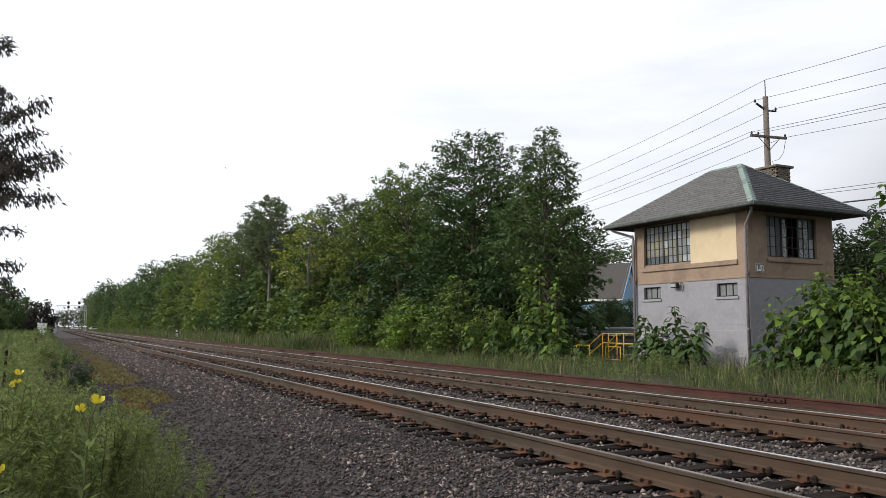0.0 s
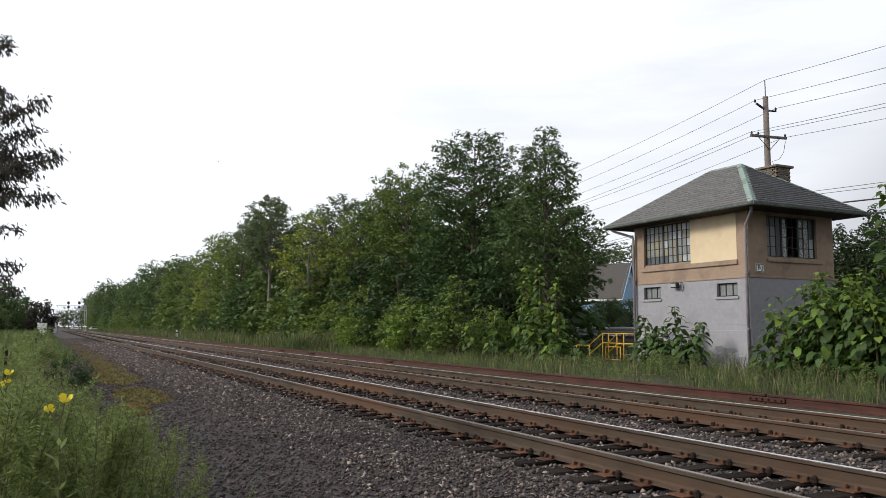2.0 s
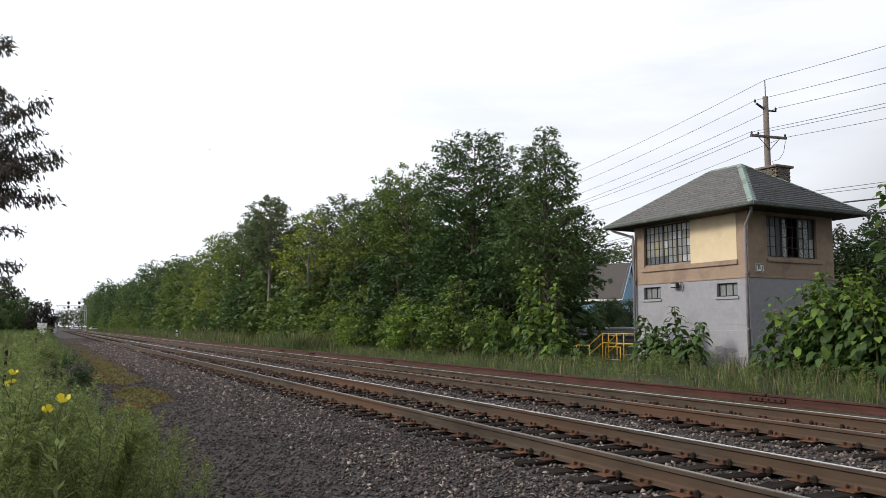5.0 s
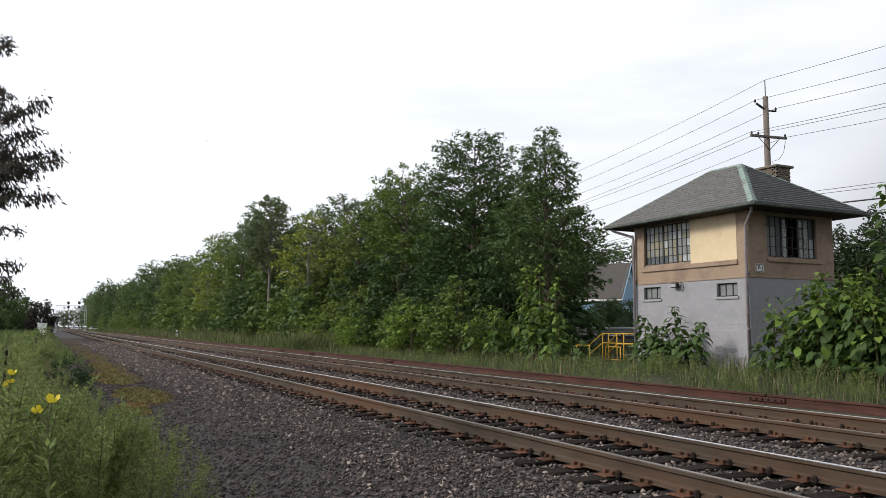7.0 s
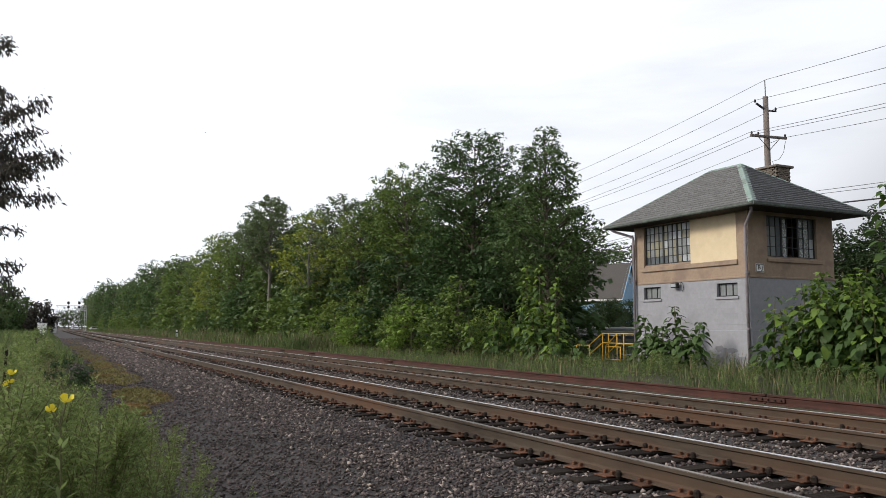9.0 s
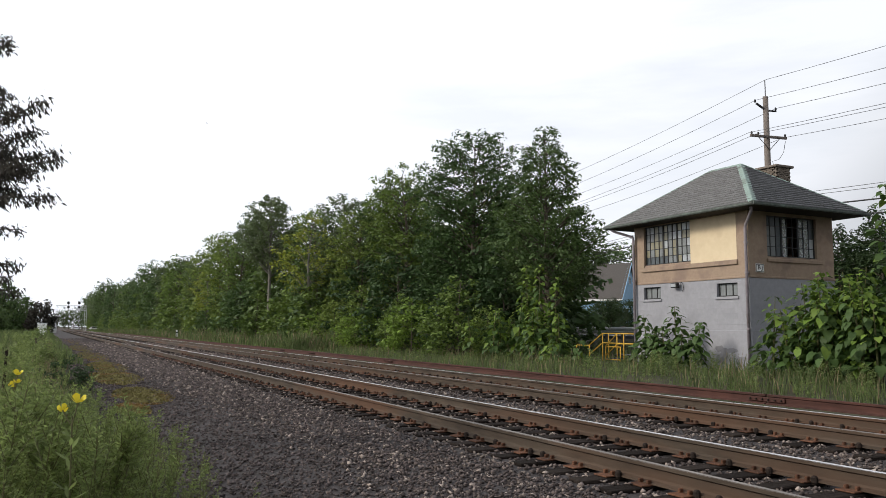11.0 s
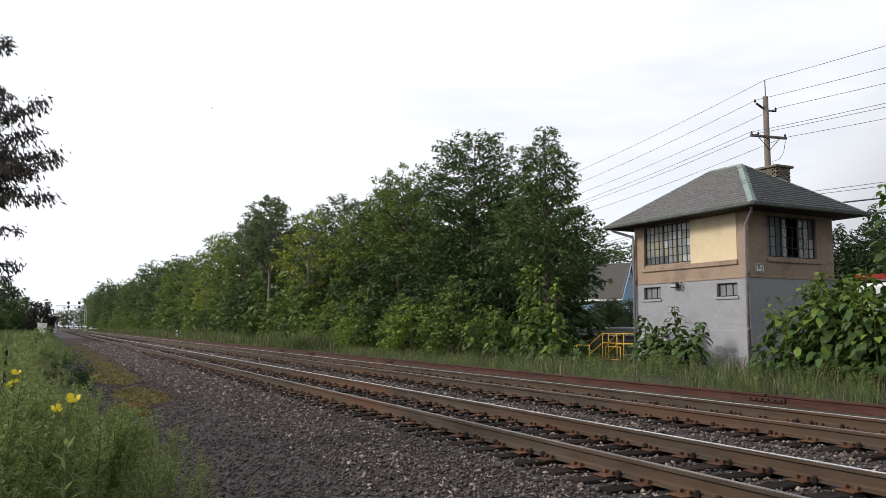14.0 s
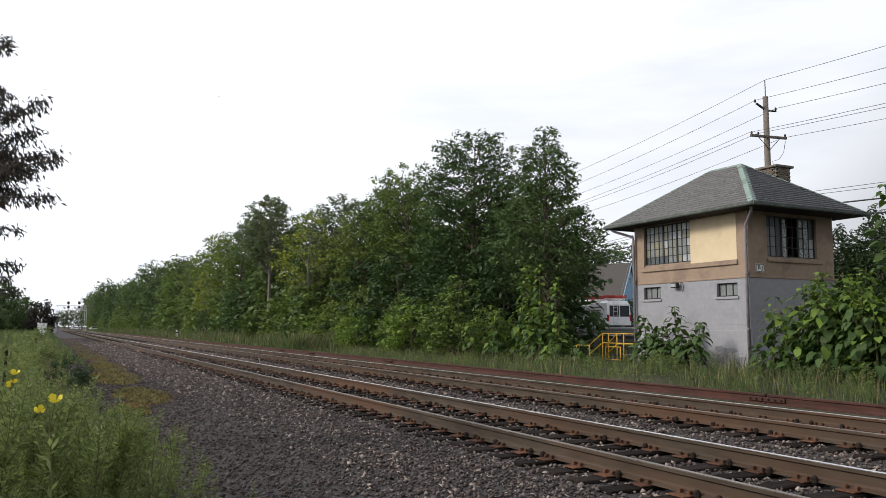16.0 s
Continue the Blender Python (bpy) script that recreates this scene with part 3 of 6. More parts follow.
def make_roof(t):
    bm = bmesh.new()
    e = [Vector(p) for p in ((OX0, OY0, EAVE), (OX1, OY0, EAVE), (OX1, OY1, EAVE), (OX0, OY1, EAVE))]
    r0, r1 = Vector((RIDGE_X, RIDGE_Y0, RIDGE_Z)), Vector((RIDGE_X, RIDGE_Y1, RIDGE_Z))
    lift = Vector((0, 0, 0.03))
    top = [bm.verts.new(v + lift) for v in (*e, r0, r1)]
    low = [bm.verts.new(v + Vector((0, 0, -0.09))) for v in e]
    for f in ((0, 1, 4), (1, 2, 5, 4), (2, 3, 5), (3, 0, 4, 5)):
        bm.faces.new([top[i] for i in f])
    for k in range(4):
        bm.faces.new((top[k], low[k], low[(k + 1) % 4], top[(k + 1) % 4]))
    bm.faces.new(low)
    roof = part("roof", bm, M_SOFFIT, t, "hipped slate roof with wide dark eaves")
    # slates, course by course, on each slope
    rng = random.Random(7)
    for a, b, c, d in ((e[3], e[0], r0, r1), (e[0], e[1], r0, r0), (e[1], e[2], r1, r0), (e[2], e[3], r1, r1)):
        normal = (b - a).cross(c - a).normalized()
        if normal.z < 0:
            normal = -normal
        up = (c - b) if c != d else ((c - a) + (c - b)) / 2
        length = abs((c - a).cross((b - a).normalized()).length)
        n = int(length / 0.19)
        vs, fs = [], []
        for i in range(n):
            f0, f1 = i / n, min((i + 1.25) / n, 1.0)
            p0, p1 = a.lerp(d, f0), b.lerp(c, f0)
            q0, q1 = a.lerp(d, f1), b.lerp(c, f1)
            wide = (p1 - p0).length
            count = max(1, int(wide / 0.27))
            half = 0.5 * (i % 2)
            cuts = [0.0] + [min(1.0, (k + half) / count) for k in range(1 - (i % 2), count + 1)]
            cuts = sorted(set(cuts + [1.0]))
            for s0, s1 in zip(cuts, cuts[1:]):
                if s1 - s0 < 0.004:
                    continue
                g = 0.004 / max(wide, 0.3)
                low_edge = 0.074 + rng.uniform(0, 0.008)
                sag = rng.uniform(-0.006, 0.006)
                base = len(vs)
                for (A, B), h in (((p0, p1), low_edge), ((q0, q1), 0.036)):
                    for s in (s0 + g, s1 - g):
                        vs.append(tuple(A.lerp(B, s) + normal * h + (up.normalized() * sag if A is p0 else Vector())))
                for s in (s0 + g, s1 - g):
                    vs.append(tuple(p0.lerp(p1, s) + normal * (low_edge - 0.04) + up.normalized() * sag))
                fs += [(base, base + 1, base + 3, base + 2), (base + 4, base + 5, base + 1, base)]
        me = quick_mesh("slate_covering", vs, fs, M_SLATE)
        ob = new("slate_covering", me)
        ob.parent = roof
        ob["label"], ob["kind"] = "grey slates in courses", "stuff"
    # copper hip and ridge caps
    for a, b, w in ((e[0], r0, 0.15), (e[1], r0, 0.05), (e[2], r1, 0.05), (e[3], r1, 0.04), (r0, r1, 0.07)):
        bm = bmesh.new()
        d = (b - a).normalized()
        side = d.cross(Vector((0, 0, 1))).normalized()
        upn = side.cross(d).normalized()
        drop = 0.45 if a != r0 else 0.75
        rows = []
        for p in (a + d * 0.02, b):
            rows.append([bm.verts.new(p + upn * h + side * s) for s, h in ((-w, 0.075 - w * drop), (0, 0.085), (w, 0.075 - w * drop), (w, 0.03 - w * drop), (-w, 0.03 - w * drop))])
        for k in range(5):
            bm.faces.new((rows[0][k], rows[0][(k + 1) % 5], rows[1][(k + 1) % 5], rows[1][k]))
        bm.faces.new(rows[0])
        bm.faces.new(rows[1][::-1])
        part("hip_cap" if a != r0 else "ridge_cap", bm, M_COPPER, roof, "green weathered copper")
    # gutters all round: a half-round trough
    for a, b, out in ((e[3], e[0], Vector((-1, 0, 0))), (e[0], e[1], Vector((0, -1, 0))), (e[1], e[2], Vector((1, 0, 0))), (e[2], e[3], Vector((0, 1, 0)))):
        bm = bmesh.new()
        d = (b - a).normalized()
        prof = [(0.0, 0.05), (0.0, -0.05), (0.03, -0.085), (0.075, -0.085), (0.105, -0.05), (0.11, 0.015), (0.095, 0.015), (0.088, -0.045), (0.06, -0.07), (0.02, -0.04)]
        extra = 0.16 if (a == e[0]) else 0.06
        rows = [[bm.verts.new(p + out * o + Vector((0, 0, h))) for o, h in prof] for p in (a - d * 0.06, b + d * extra)]
        for k in range(len(prof)):
            j = (k + 1) % len(prof)
            bm.faces.new((rows[0][k], rows[0][j], rows[1][j], rows[1][k]))
        bm.faces.new(rows[0])
        bm.faces.new(rows[1][::-1])
        part("gutter", bm, M_GUTTER, roof, "dark metal gutter with green stains")
    # chimney, brick by brick
    chimney = part("chimney_core", _core(), M_CAP, t, "square brown brick chimney")
    rng = random.Random(3)
    bm = bmesh.new()
    box(bm, (-0.095, -0.05, -0.033), (0.095, 0.05, 0.033), 0.004)
    me = bpy.data.meshes.new("brick")
    bm.to_mesh(me)
    bm.free()
    me.materials.append(M_BRICK)
    z, row = 7.02, 0
    while z < 7.93:
        for k in range(5):
            off = 0.1 if row % 2 else 0.0
            x = 25.9 + k * 0.2 - off
            if 25.86 < x < 26.58:
                share("brick", me, chimney, pose(x, 21.60, z))
        for k in range(5):
            off = 0.1 if row % 2 else 0.0
            y = 21.74 + k * 0.2 - off
            if 21.64 < y < 22.44:
                share("brick", me, chimney, pose(25.82, y, z, 0, 0, 90))
        z += 0.075
        row += 1
    bm = bmesh.new()
    box(bm, (25.70, 21.48, 7.96), (26.74, 22.60, 8.06), 0.02)
    part("cap", bm, M_CAP, chimney, "flat stone cap")


def _core():
    bm = bmesh.new()
    box(bm, (25.82, 21.60, 6.3), (26.62, 22.48, 7.97))
    return bm


make_tower()


# ---- foliage ----
def leaf_material(name, low, high, spread=0.27, glow=0.3, rough=0.6, vary=0.0):
    return material(name, low, high, 0.9, rough, 0.0, per="island", spread=spread, local=True, spec=0.25, through_light=glow, vary=vary)


M_LEAF_DARK = leaf_material("deep green leaf", (0.044, 0.080, 0.027), (0.098, 0.152, 0.048), vary=0.12)
# darkened so woodland bushes read as shaded hollows; also the dark path bush
M_LEAF_DEEP = leaf_material("dark leaf, some for shaded hollows", (0.026, 0.050, 0.018), (0.056, 0.098, 0.031), vary=0.15)
# own tone of some belt trees; on the farthest it carries haze
M_LEAF_GREY = leaf_material("dull grey-green leaf", (0.074, 0.106, 0.048), (0.136, 0.178, 0.078), vary=0.15)
M_LEAF_MID = leaf_material("mid green leaf", (0.076, 0.121, 0.025), (0.162, 0.226, 0.050), vary=0.2)
M_LEAF_LIGHT = leaf_material("yellow-green leaf", (0.170, 0.205, 0.03), (0.285, 0.325, 0.055), vary=0.1)
# this pair also serves as lit and shaded leaves of one plant
M_LEAF_BIG = leaf_material("broad leaf, soft green and lit", (0.085, 0.145, 0.024), (0.195, 0.28, 0.05), 0.4, 0.4)
M_LEAF_BROAD_DARK = leaf_material("broad leaf, dark green and shaded", (0.034, 0.066, 0.018), (0.075, 0.125, 0.034), 0.3, 0.3)
M_LEAF_CHERRY = leaf_material("dark purplish green leaf", (0.036, 0.034, 0.030), (0.075, 0.066, 0.052), 0.35, 0.3)
M_HEDGE = leaf_material("very dark green needle", (0.018, 0.034, 0.012), (0.036, 0.06, 0.02))
M_GRASS = leaf_material("verge grass blade", (0.066, 0.096, 0.031), (0.130, 0.168, 0.060), 0.45, 0.4)
M_STRAW = leaf_material("straw seed head", (0.16, 0.125, 0.07), (0.26, 0.21, 0.12), 0.35, 0.2)
M_WEED = leaf_material("soft grey-green weed leaf", (0.126, 0.172, 0.052), (0.225, 0.276, 0.096), 0.4, 0.5)
M_STALK = material("green weed stalk", (0.07, 0.08, 0.03), (0.12, 0.11, 0.05), 20.0, 0.8, 0.1, local=True)
M_PETAL = leaf_material("yellow petal", (0.62, 0.50, 0.02), (0.75, 0.64, 0.06), 0.1, 0.3)


def leaf_cloud(rng, centres, radii, counts, size, droop=0.0):
    """Leaf quads, folded along the middle line, in shells about the clump centres: arrays of verts and quads."""
    c = np.repeat(np.asarray(centres), counts, axis=0)
    r = np.repeat(np.asarray(radii), counts, axis=0)
    n = len(c)
    d = rng.normal(size=(n, 3))
    d /= np.linalg.norm(d, axis=1, keepdims=True)
    d[:, 2] = np.where(rng.random(n) < 0.6, np.abs(d[:, 2]), d[:, 2])
    far = rng.random((n, 1)) ** 0.42
    p = c + d * r * far
    face = d * 0.6 + rng.normal(size=(n, 3)) * 0.4 + np.array([0, 0, 0.7])
    face /= np.linalg.norm(face, axis=1, keepdims=True)
    u = np.cross(face, rng.normal(size=(n, 3)))
    u /= np.linalg.norm(u, axis=1, keepdims=True)
    u[:, 2] -= droop
    u /= np.linalg.norm(u, axis=1, keepdims=True)
    v = np.cross(face, u)
    s = size * rng.uniform(0.6, 1.35, (n, 1))
    lift = face * s * 0.12
    verts = np.stack([p - u * s * 0.6, p + v * s * 0.36 + lift, p + u * s * 0.7, p - v * s * 0.36 + lift], axis=1).reshape(-1, 3)
    return verts, np.arange(n * 4).reshape(-1, 4)


def tree_parts(seed, height, profile, leaves, size, limbs=40, clump=0.6, rise=0.5, flat=0.6):
    """The trunk with limbs, and the leaf sprays along them. profile: (part of the height, reach of the limbs)."""
    rng, pick = np.random.default_rng(seed), random.Random(seed)
    bm = bmesh.new()
    r0 = height * 0.013
    sway = [Vector((pick.uniform(-0.02, 0.02) * height * k, pick.uniform(-0.02, 0.02) * height * k, 0)) for k in (0, 0.4, 0.8, 1.2)]
    spine = [Vector((0, 0, -0.2)), Vector((0, 0, height * 0.3)) + sway[1], Vector((0, 0, height * 0.62)) + sway[2], Vector((0, 0, height * 0.95)) + sway[3]]
    tube(bm, spine, r0, 7, taper=[r0 * 1.4, r0, r0 * 0.6, 0.02])
    heights, reach = zip(*profile)
    low = heights[0]
    def on_spine(z):
        for a, b in zip(spine, spine[1:]):
            if z <= b.z or b is spine[-1]:
                return a.lerp(b, max(0.0, min(1.0, (z - a.z) / (b.z - a.z))))
    centres, radii = [], []
    for k in range(limbs):
        f = low + (1.0 - low) * (k + pick.uniform(0.1, 0.9)) / limbs
        wide = float(np.interp(f, heights, reach)) * pick.uniform(0.72, 1.12)
        a = k * 2.399963 + pick.uniform(-0.5, 0.5)
        z = f * height
        foot = on_spine(max(height * low * 0.5, z - rise * wide))
        tip = on_spine(z) + Vector((math.cos(a) * wide, math.sin(a) * wide, 0))
        tip.z = z
        bow = foot.lerp(tip, 0.55) + Vector((0, 0, 0.08 * wide))
        tube(bm, [foot, bow, tip], r0 * 0.3, 5, ends=False, taper=[r0 * 0.34 * (1.2 - 0.7 * f), r0 * 0.18, 0.01])
        count = max(1, int(wide / (clump * 0.62)))
        across = Vector((-math.sin(a), math.cos(a), 0))
        for j in range(count):
            g = 1.0 - 0.62 * j / count
            c = foot.lerp(bow, g / 0.55) if g < 0.55 else bow.lerp(tip, (g - 0.55) / 0.45)
            c = c + across * pick.gauss(0, 0.17 + 0.16 * wide * g) + Vector((0, 0, pick.uniform(-0.3, 0.25)))
            r = clump * pick.uniform(0.6, 1.25)
            centres.append(tuple(c))
            radii.append((r, r, r * flat))
    area = np.array([r[0] ** 2 for r in radii])
    counts = np.maximum(3, (leaves * area / area.sum()).astype(int))
    verts, faces = leaf_cloud(rng, centres, radii, counts, size)
    keep = verts.reshape(-1, 4, 3)[:, :, 2].min(1) > 0.05
    verts = verts.reshape(-1, 4, 3)[keep].reshape(-1, 3)
    return bm, verts, np.arange(len(verts)).reshape(-1, 4)


def make_tree(name, seed, height, profile, leaves, size, mat, label, category="tree", group="", limbs=40, clump=0.6, at=None, bark=None, rise=0.5, flat=0.6):
    bm, verts, faces = tree_parts(seed, height, profile, leaves, size, limbs, clump, rise, flat)
    t = thing(name, at if at is not None else pose(0, 0, 0), label, category, group)
    part("trunk", bm, bark or M_BARK, t, "grey-brown trunk with limbs")
    crown = new("crown", quick_mesh("crown", verts, faces, mat))
    crown.parent = t
    return t


def put_copy(ob, x, y, z, turn, s, tall=1.0):
    """A copy of a tree, turned and sized."""
    c = copy_thing(ob, pose(x, y, z, 0, 0, turn))
    c.scale = (s, s, s * tall)
    return c


def make_woods():
    """The belt of trees along the far side of the tracks."""
    rng = random.Random(21)
    g = "trees along the tracks"
    dome = [(0.10, 1.6), (0.25, 2.9), (0.5, 3.3), (0.7, 3.1), (0.84, 2.8), (0.93, 2.2), (1.0, 0.8)]
    column = [(0.06, 2.0), (0.2, 2.9), (0.45, 3.2), (0.7, 3.1), (0.86, 2.5), (0.95, 1.7), (1.0, 0.8)]
    make_tree("tree", 1, 11.5, [(0.30, 1.8), (0.38, 2.9), (0.50, 3.4), (0.60, 3.1), (0.68, 2.0), (0.80, 1.75), (0.90, 1.25), (0.97, 0.6), (1.0, 0.15)], 19500, 0.14, M_LEAF_DARK,
              "tall narrow dark green tree with an open crown", group=g, limbs=80, clump=0.36, at=pose(22.1, 32.4, 0), rise=0.75, flat=0.75)
    broad = make_tree("tree", 2, 13.2, [(0.26, 2.9), (0.5, 3.6), (0.7, 3.6), (0.84, 3.2), (0.93, 2.5), (1.0, 1.2)], 31000, 0.15, M_LEAF_DARK, "broad dense dark green tree beside the tracks", group=g, limbs=104, clump=0.44, at=pose(23.0, 41.6, 0), flat=0.95)
    mid = make_tree("tree", 3, 13.0, column, 19000, 0.158, M_LEAF_MID, "mid-green leafy tree in the belt beside the tracks", group=g, limbs=84, clump=0.42, at=pose(23.0, 51.6, 0), flat=0.8)
    grey = make_tree("tree", 7, 13.0, column, 13500, 0.175, M_LEAF_GREY, "dull grey-green tree in the belt beside the tracks", group=g, limbs=72, clump=0.45, at=pose(22.9, 64.0, 0), flat=0.8)
    light = make_tree("tree", 4, 11.0, [(0.42, 1.5), (0.55, 2.6), (0.72, 2.7), (0.88, 1.8), (1.0, 0.5)], 2500, 0.20, M_LEAF_LIGHT, "thin yellow-green tree at the edge of the belt", group=g,
                      limbs=26, clump=0.5, at=pose(19.5, 63.5, 0), bark=M_PALEBARK, rise=0.9)
    tall = make_tree("tree", 11, 16.8, [(0.55, 2.4), (0.68, 3.4), (0.82, 3.2), (0.93, 2.0), (1.0, 0.6)], 10000, 0.205, M_LEAF_GREY, "tall grey-green tree with a bare pale trunk", group=g,
                     limbs=50, clump=0.5, at=pose(22.6, 89.0, 0), bark=M_PALEBARK, rise=0.9, flat=0.8)
    far = make_tree("tree", 5, 14.0, column, 5400, 0.25, M_LEAF_MID, "mid-green tree in the long belt beside the tracks", group=g, limbs=56, clump=0.68, flat=0.75, at=pose(22.4, 117.0, 0))
    dark = make_tree("tree", 6, 14.0, column, 5400, 0.25, M_LEAF_DARK, "dark green tree in the long belt beside the tracks", group=g, limbs=56, clump=0.68, flat=0.75, at=pose(26.5, 58.5, 0))
    dull = make_tree("tree", 16, 14.0, dome, 4200, 0.30, M_LEAF_GREY, "grey-green tree in the long belt beside the tracks", group=g, limbs=52, clump=0.95, flat=0.8, at=pose(22.8, 134.0, 0))
    thin_far = make_tree("tree", 26, 14.0, column, 3000, 0.40, M_LEAF_MID, "mid-green tree far along the belt", group=g, limbs=44, clump=1.05, flat=0.8, at=pose(21.0, 146.0, 0))
    thin_dark = make_tree("tree", 27, 14.0, dome, 3000, 0.40, M_LEAF_DARK, "dark green tree far along the belt", group=g, limbs=44, clump=1.05, flat=0.8, at=pose(23.6, 151.0, 0))
    thin_dull = make_tree("tree", 28, 14.0, dome, 3000, 0.40, M_LEAF_GREY, "grey-green tree far along the belt", group=g, limbs=44, clump=1.05, flat=0.8, at=pose(21.6, 160.0, 0))
    far.scale, dull.scale, dark.scale = (1.1,) * 3, (1.0,) * 3, (0.93,) * 3
    # thin_far at (24.8, 12.6) is out of view, added to shade the tower end
    for kind, x, y, turn, h in ((broad, 25.6, 38.6, 130, 0.74), (mid, 26.4, 45.5, 70, 0.86), (broad, 24.6, 56.6, 210, 0.97), (mid, 22.2, 59.0, 160, 0.84), (grey, 26.0, 69.0, 60, 1.03),
                                (far, 22.4, 71.0, 20, 0.9), (thin_far, 24.8, 12.6, 300, 0.65), (dark, 25.0, 76.0, 20, 0.98), (grey, 24.0, 79.5, 250, 0.95), (tall, 20.6, 81.0, 100, 0.9),
                                (far, 21.3, 84.5, 290, 0.62), (dark, 25.5, 92.0, 200, 0.95), (far, 21.2, 97.0, 140, 0.85), (tall, 24.0, 101.0, 10, 0.93), (far, 21.0, 104.0, 0, 0.95),
                                (dark, 24.5, 110.0, 330, 1.12), (light, 19.6, 111.0, 190, 0.85), (dull, 25.0, 123.0, 75, 1.1), (far, 20.8, 126.0, 205, 0.92)):
        put_copy(kind, x, y, 0, turn, h)
    y = 141.0
    while y < 520:
        h = np.interp(y, [140, 177, 255, 340, 520], [13.4, 14.6, 16.2, 18.4, 18.8]) * rng.uniform(0.78, 1.06)
        put_copy(rng.choice((thin_far, thin_dull, thin_dark, thin_dark)), 22.0 + rng.uniform(-1.6, 2.0), y, 0, rng.uniform(0, 360), h / 14.0)
        if rng.random() < 0.3:
            put_copy(rng.choice((thin_dark, thin_dull)), 26.5 + rng.uniform(-1, 2), y + 3, 0, rng.uniform(0, 360), h / 14.0)
        y += rng.uniform(4.6, 8.4) * (1 + y / 350)
    # undergrowth down to the ground
    g = "bushes at the edge of the woods"
    mound = [(0.06, 1.9), (0.3, 2.1), (0.6, 1.8), (0.85, 1.1), (1.0, 0.3)]
    bush = make_tree("bush", 8, 4.2, mound, 3200, 0.165, M_LEAF_MID, "rounded green bush at the edge of the woods", "bush", g, 34, 0.42, at=pose(19.6, 37.0, -0.1))
    # backing bushes, their hollow darkness put in by leaf colour
    shade = make_tree("bush", 9, 5.2, mound, 3000, 0.20, M_LEAF_DEEP, "bush at the edge of the woods with shade in its leaf colour", "bush", g, 30, 0.6, at=pose(21.4, 35.2, -0.1))
    pale = make_tree("bush", 10, 3.2, mound, 2600, 0.19, M_LEAF_BIG, "light green bush at the edge of the woods", "bush", g, 28, 0.4, at=pose(18.9, 41.5, -0.1))
    far_bush = make_tree("bush", 12, 5.0, mound, 1300, 0.31, M_LEAF_MID, "green bush in the long belt", "bush", g, 26, 0.7, at=pose(19.8, 62.0, -0.1))
    far_shade = make_tree("bush", 13, 5.0, mound, 1300, 0.31, M_LEAF_DARK, "dark bush in the long belt", "bush", g, 26, 0.7, at=pose(20.4, 66.0, -0.1))
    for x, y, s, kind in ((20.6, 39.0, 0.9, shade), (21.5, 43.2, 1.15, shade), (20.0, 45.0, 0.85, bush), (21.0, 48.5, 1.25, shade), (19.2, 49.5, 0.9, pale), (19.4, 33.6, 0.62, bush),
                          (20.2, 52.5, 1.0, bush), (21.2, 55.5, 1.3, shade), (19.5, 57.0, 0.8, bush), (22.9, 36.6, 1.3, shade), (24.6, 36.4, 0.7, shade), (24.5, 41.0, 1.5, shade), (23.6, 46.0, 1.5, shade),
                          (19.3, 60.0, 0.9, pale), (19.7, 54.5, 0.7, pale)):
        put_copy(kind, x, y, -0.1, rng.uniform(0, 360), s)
    y = 63.0
    while y < 400:
        put_copy(rng.choice((far_bush, far_shade, far_bush)), 19.7 + rng.uniform(-0.8, 0.8), y, -0.1, rng.uniform(0, 360), rng.uniform(0.6, 1.25) * (1 + y / 700))
        if y < 130:
            put_copy(far_shade, 22.5 + rng.uniform(-0.6, 0.9), y + 1.5, -0.1, rng.uniform(0, 360), rng.uniform(1.3, 1.8))
        y += rng.uniform(2.6, 5.0) * (1 + y / 120)
    # trees left of the tracks, far off, and the end of the view
    g = "trees in the distance"
    ball = [(0.05, 2.4), (0.3, 3.2), (0.6, 3.0), (0.85, 1.9), (1.0, 0.6)]
    plum = make_tree("tree", 17, 6.0, ball, 4200, 0.40, M_LEAF_CHERRY, "rounded dark purple-leaved tree far off beyond the gravel yard", "tree", g, 44, 0.8, at=pose(-1.2, 200, 0), flat=0.9)
    plum.scale = (1.02, 1.02, 1.15)
    dense = make_tree("tree", 15, 6.0, ball, 3600, 0.36, M_LEAF_DARK, "rounded dark green tree far off beyond the gravel yard", "tree", g, 44, 0.8, at=pose(-6.0, 212, 0), flat=0.9)
    for x, y, s in ((26.2, 39.6, 1.25), (29, 50, 1.5), (29.4, 57, 1.6), (29.8, 65, 1.6), (30.2, 74, 1.7), (30.8, 85, 1.75), (31.5, 98, 1.7)):
        c = put_copy(dense, x, y, 0, rng.uniform(0, 360), s)
        tagged(c, "dark inner tree at the back of the belt", "tree", "trees along the tracks")
    cone = [(0.05, 2.8), (0.2, 3.6), (0.5, 2.7), (0.8, 1.5), (1.0, 0.3)]
    conifer = make_tree("tree", 18, 12.5, cone, 7000, 0.30, M_HEDGE, "very dark dense tree beyond the road", "tree", "dark trees beyond the road", 64, 0.75, at=pose(73, 49.5, 0.6), flat=0.9)
